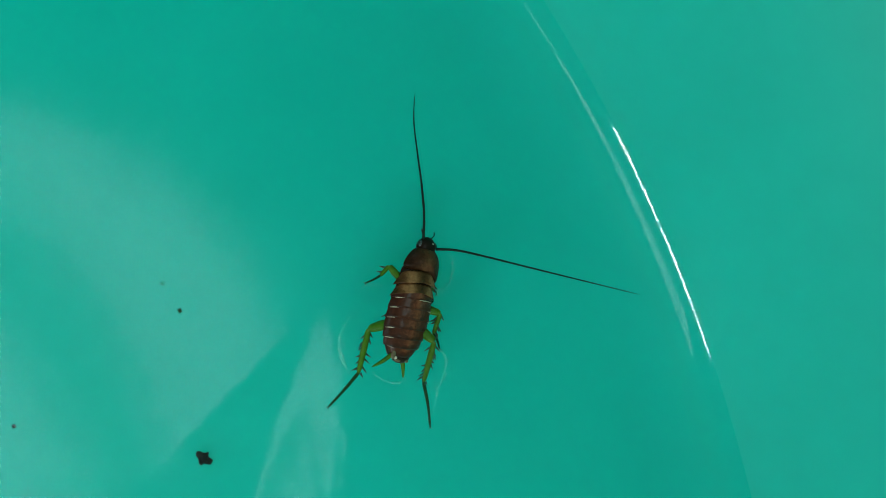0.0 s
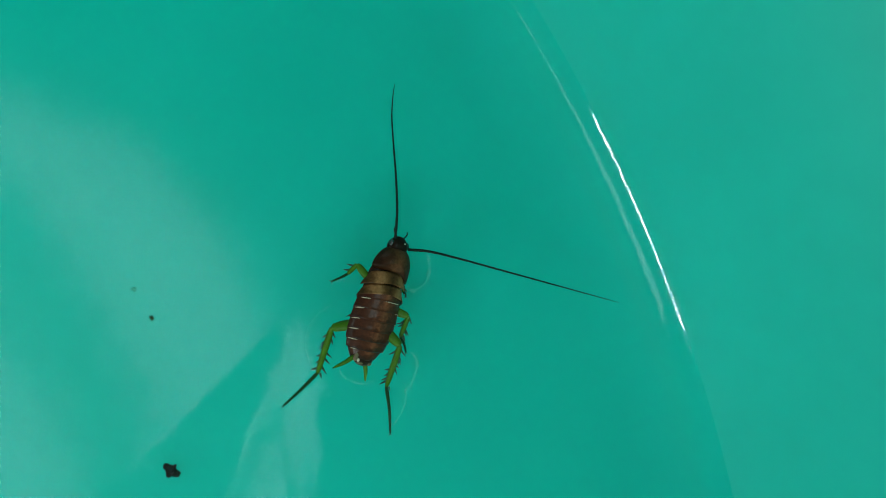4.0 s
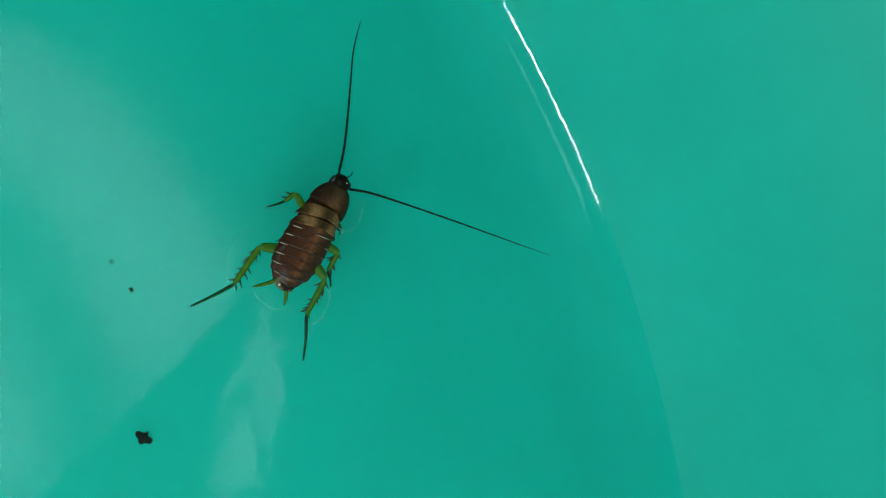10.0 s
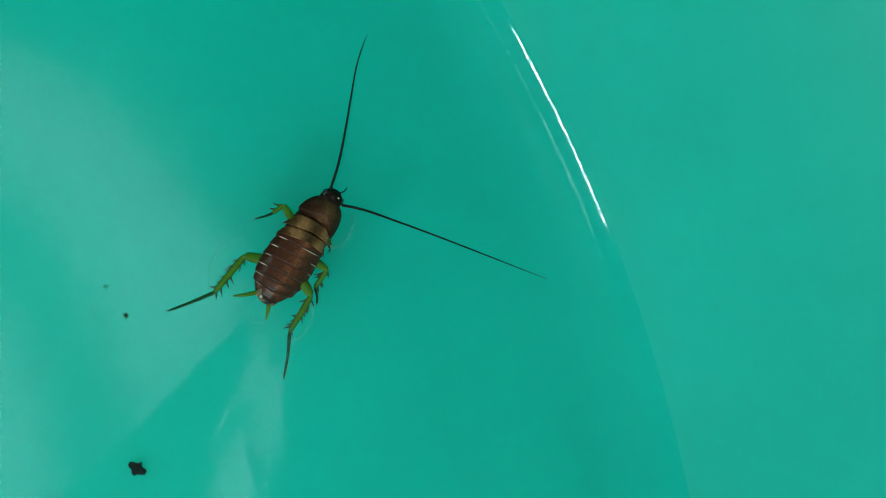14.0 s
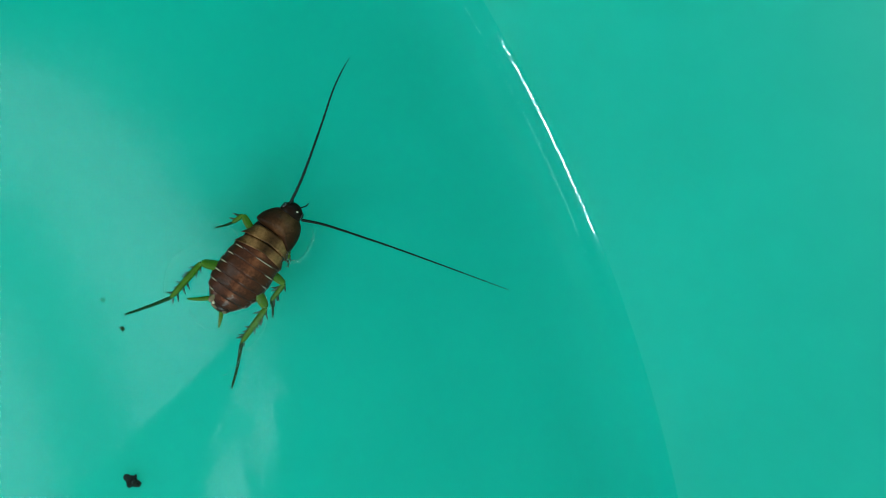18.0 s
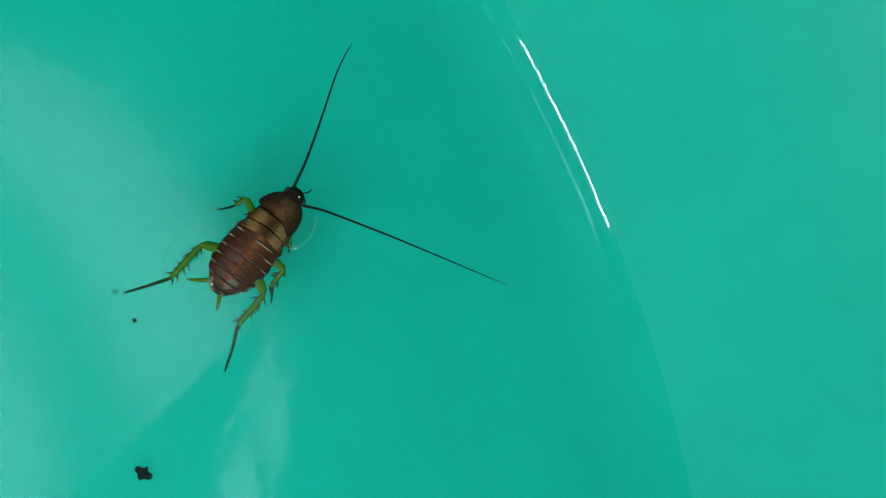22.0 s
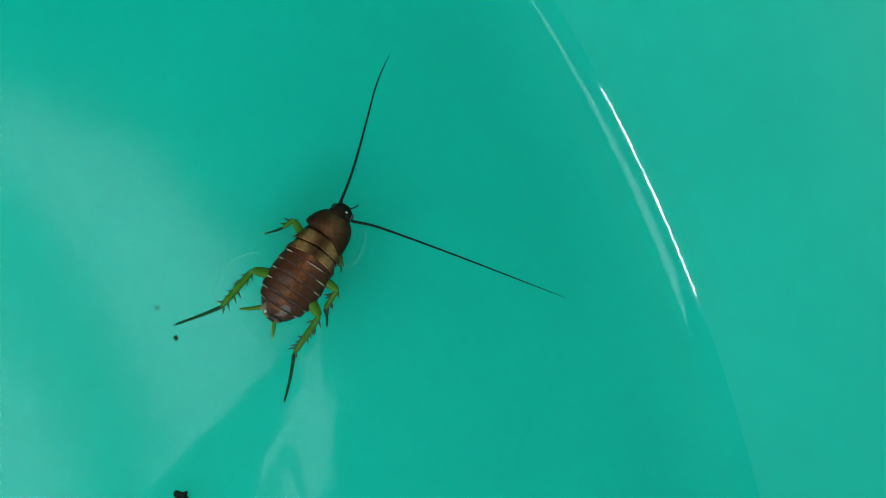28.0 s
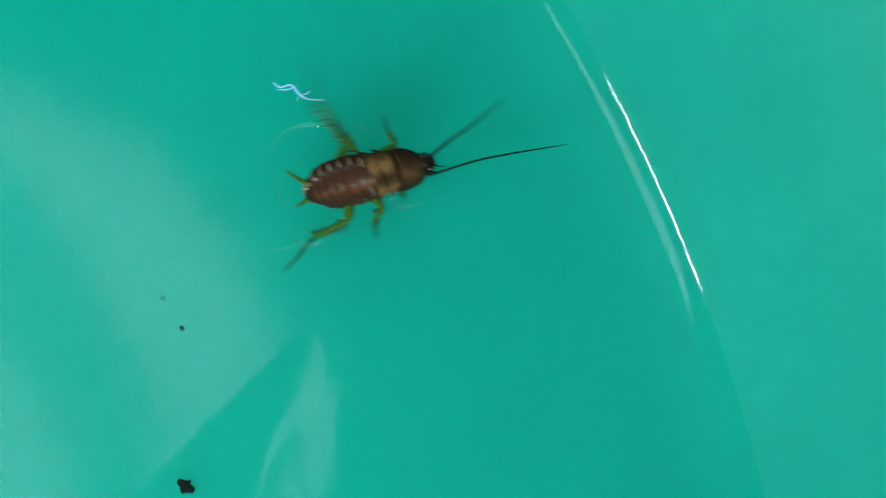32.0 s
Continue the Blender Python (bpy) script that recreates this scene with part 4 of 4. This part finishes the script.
    walk(SPLASH, [(0, pose(-0.0051, -0.0081, -0.0022, 0, 0, 78)), (1, pose(-0.0060, -0.0079, -0.0022, 0, 0, 77)), (2, pose(-0.0047, -0.0075, -0.0022, 0, 0, 76)), (3, pose(-0.0050, -0.0072, -0.0022, 0, 0, 77)), (6, pose(-0.0076, -0.0038, -0.0022, 0, 0, 68)), (8, pose(-0.0100, -0.0006, -0.0022, 0, 0, 64)), (10, pose(-0.0112, 0.0000, -0.0022, 0, 0, 62)), (12, pose(-0.0132, 0.0003, -0.0022, 0, 0, 60)), (14, pose(-0.0129, 0.0016, -0.0022, 0, 0, 58)), (17, pose(-0.0155, 0.0019, -0.0022, 0, 0, 54)), (19, pose(-0.0199, 0.0030, -0.0022, 0, 0, 51)), (21, pose(-0.0202, 0.0037, -0.0022, 0, 0, 50)), (23, pose(-0.0203, 0.0033, -0.0022, 0, 0, 53)), (25, pose(-0.0202, 0.0028, -0.0022, 0, 0, 54)), (28, pose(-0.0199, 0.0018, -0.0022, 0, 0, 57)), (30, pose(-0.0204, 0.0029, -0.0022, 0, 0, 58)), (31, pose(-0.0220, 0.0044, -0.0022, 0, 0, 46)),
                  (31.5, pose(-0.0200, 0.0120, -0.0022, 0, 0, 20)),
                  (31.6, pose(-0.0230, 0.0160, -0.0012, 0, 0, 10)), (31.7, pose(-0.0272, 0.0230, 0.0002, 0, 0, -8)), (31.9, pose(-0.0235, 0.0242, 0.0006)), (32, pose(-0.0217, 0.0246, 0.0006))])
    drift = [(0, pose(-0.0411, -0.0096, 0)), (3, pose(-0.0407, -0.0097, 0)), (6, pose(-0.0392, -0.0091, 0)), (9, pose(-0.0382, -0.0088, 0)), (13, pose(-0.0381, -0.0087, 0)), (17, pose(-0.0381, -0.0087, 0)), (20, pose(-0.0376, -0.0084, 0)), (23, pose(-0.0383, -0.0088, 0)), (25, pose(-0.0384, -0.0088, 0)), (28, pose(-0.0385, -0.0092, 0)), (30, pose(-0.0383, -0.0091, 0)), (32, pose(-0.0381, -0.0094, 0))]
    walk(FLOATER, drift)
    walk(SPECK_SHADE, [(t, Matrix.Translation((-0.0028, 0.0043, 0)) @ m) for t, m in drift])
    left, right = FEELERS
    swing(left, [(0, 2), (3.5, 2.5), (6, 6), (9, 6), (13, 5), (17, 4.5), (18, -3), (19, -8), (20, -12), (20.6, -6), (21.3, 2), (22, 3), (25, 2), (28, 1.5), (30.2, 1.5), (30.4, -4), (30.5, 0), (30.6, -8), (30.7, 14), (30.8, 22),
                 (30.9, 16), (31, 13), (31.1, 28), (31.2, 45), (31.3, 18), (31.4, 22), (31.5, 50), (31.6, -10), (31.7, 0), (31.8, 16), (31.9, -2), (32, -30)],
          ((17, 0), (18, 20), (19, 40), (20, 56), (20.6, 38), (21.3, 10), (22, 0), (31.3, 0), (31.5, 20), (31.6, 30), (31.9, 50), (32, 78)))
    swing(right, [(0, -16.3), (3.5, -14.5), (6, -7.6), (9, -4), (13, -1.8), (19, 6), (25, 3), (28, 1.3), (30.2, 1.3), (30.4, 4), (30.5, 18), (30.6, 6), (30.7, 12),
                  (30.8, 5), (30.9, 3), (31, -1), (31.1, 42), (31.2, 36), (31.3, 50), (31.4, 42), (31.5, 44), (31.6, 22), (31.7, 52), (31.8, 72), (31.9, 92), (32, 105)],
          ((30.6, 0), (30.7, 30), (30.8, 0), (30.9, 20), (31, 58), (31.1, 5), (31.3, 0), (31.5, 30), (31.6, 15), (31.8, 0), (31.9, 10), (32, 12)), True)
    swing(LEGS["lh"], [(0, 4), (6, 1), (9, -3), (14, -4), (19, 0), (21, 0), (25, -3), (30.2, -3), (30.3, -5), (30.4, -10), (30.5, -14), (30.6, -20), (30.7, -11), (30.8, -11),
                       (30.9, -14), (30.967, -60), (31, -100), (31.033, -68), (31.1, -20), (31.2, 6), (31.3, -30), (31.4, -45), (31.5, 16), (31.6, -18), (31.7, -40), (31.8, 12), (31.9, -18), (32, -75)])
    swing(LEGS["rh"], [(0, -5), (6, -4), (9, -2), (14, 0), (19, 0), (25, -3), (28, -2), (30.2, -2), (30.3, 2), (30.4, 0), (30.5, 2), (30.6, 11), (30.7, 12), (30.8, 40),
                       (30.9, 7), (31, 19), (31.1, 16), (31.2, 44), (31.3, -10), (31.4, 22), (31.5, 30), (31.6, -8), (31.7, 23), (31.8, 45), (31.9, 4), (32, 10)])
    swing(LEGS["rm"], [(0, -6), (9, -3), (19, 0), (30.2, 0), (30.3, 14), (30.4, 40), (30.5, 30), (30.6, 36), (30.7, 20), (30.8, 5), (30.9, 4), (31, -4), (31.1, 20),
                       (31.2, 45), (31.3, 60), (31.4, 40), (31.5, 75), (31.6, 30), (31.7, 50), (31.8, 85), (31.9, 30), (32, 40)])
    swing(LEGS["lm"], [(0, 0), (30.2, 0), (30.4, -20), (30.5, -30), (30.6, -60), (30.7, -5), (30.8, -30), (30.9, -10), (31, -75), (31.1, -60), (31.2, -20), (31.3, -50),
                       (31.4, -75), (31.5, -15), (31.6, -50), (31.7, -80), (31.8, -20), (31.9, -60), (32, -85)])
    swing(LEGS["lf"], [(0, -19), (9, -13), (19, -2), (30.2, -4), (30.3, -10), (30.4, -70), (30.5, -62), (30.6, -25), (30.7, -45), (30.8, -10), (30.9, 5), (31, -25), (31.1, -60),
                       (31.2, -70), (31.3, -20), (31.4, -60), (31.5, 0), (31.6, -30), (31.7, -60), (31.8, 5), (31.9, -40), (32, -65)])
    swing(LEGS["rf"], [(0, 0), (30.2, 0), (30.3, 20), (30.4, 50), (30.5, 20), (30.6, 60), (30.7, 10), (30.8, 50), (30.9, 5), (31, 40), (31.1, 10), (31.2, 60), (31.3, 50),
                       (31.4, 10), (31.5, 60), (31.6, 20), (31.7, 50), (31.8, 70), (31.9, 30), (32, 50)])


motions()
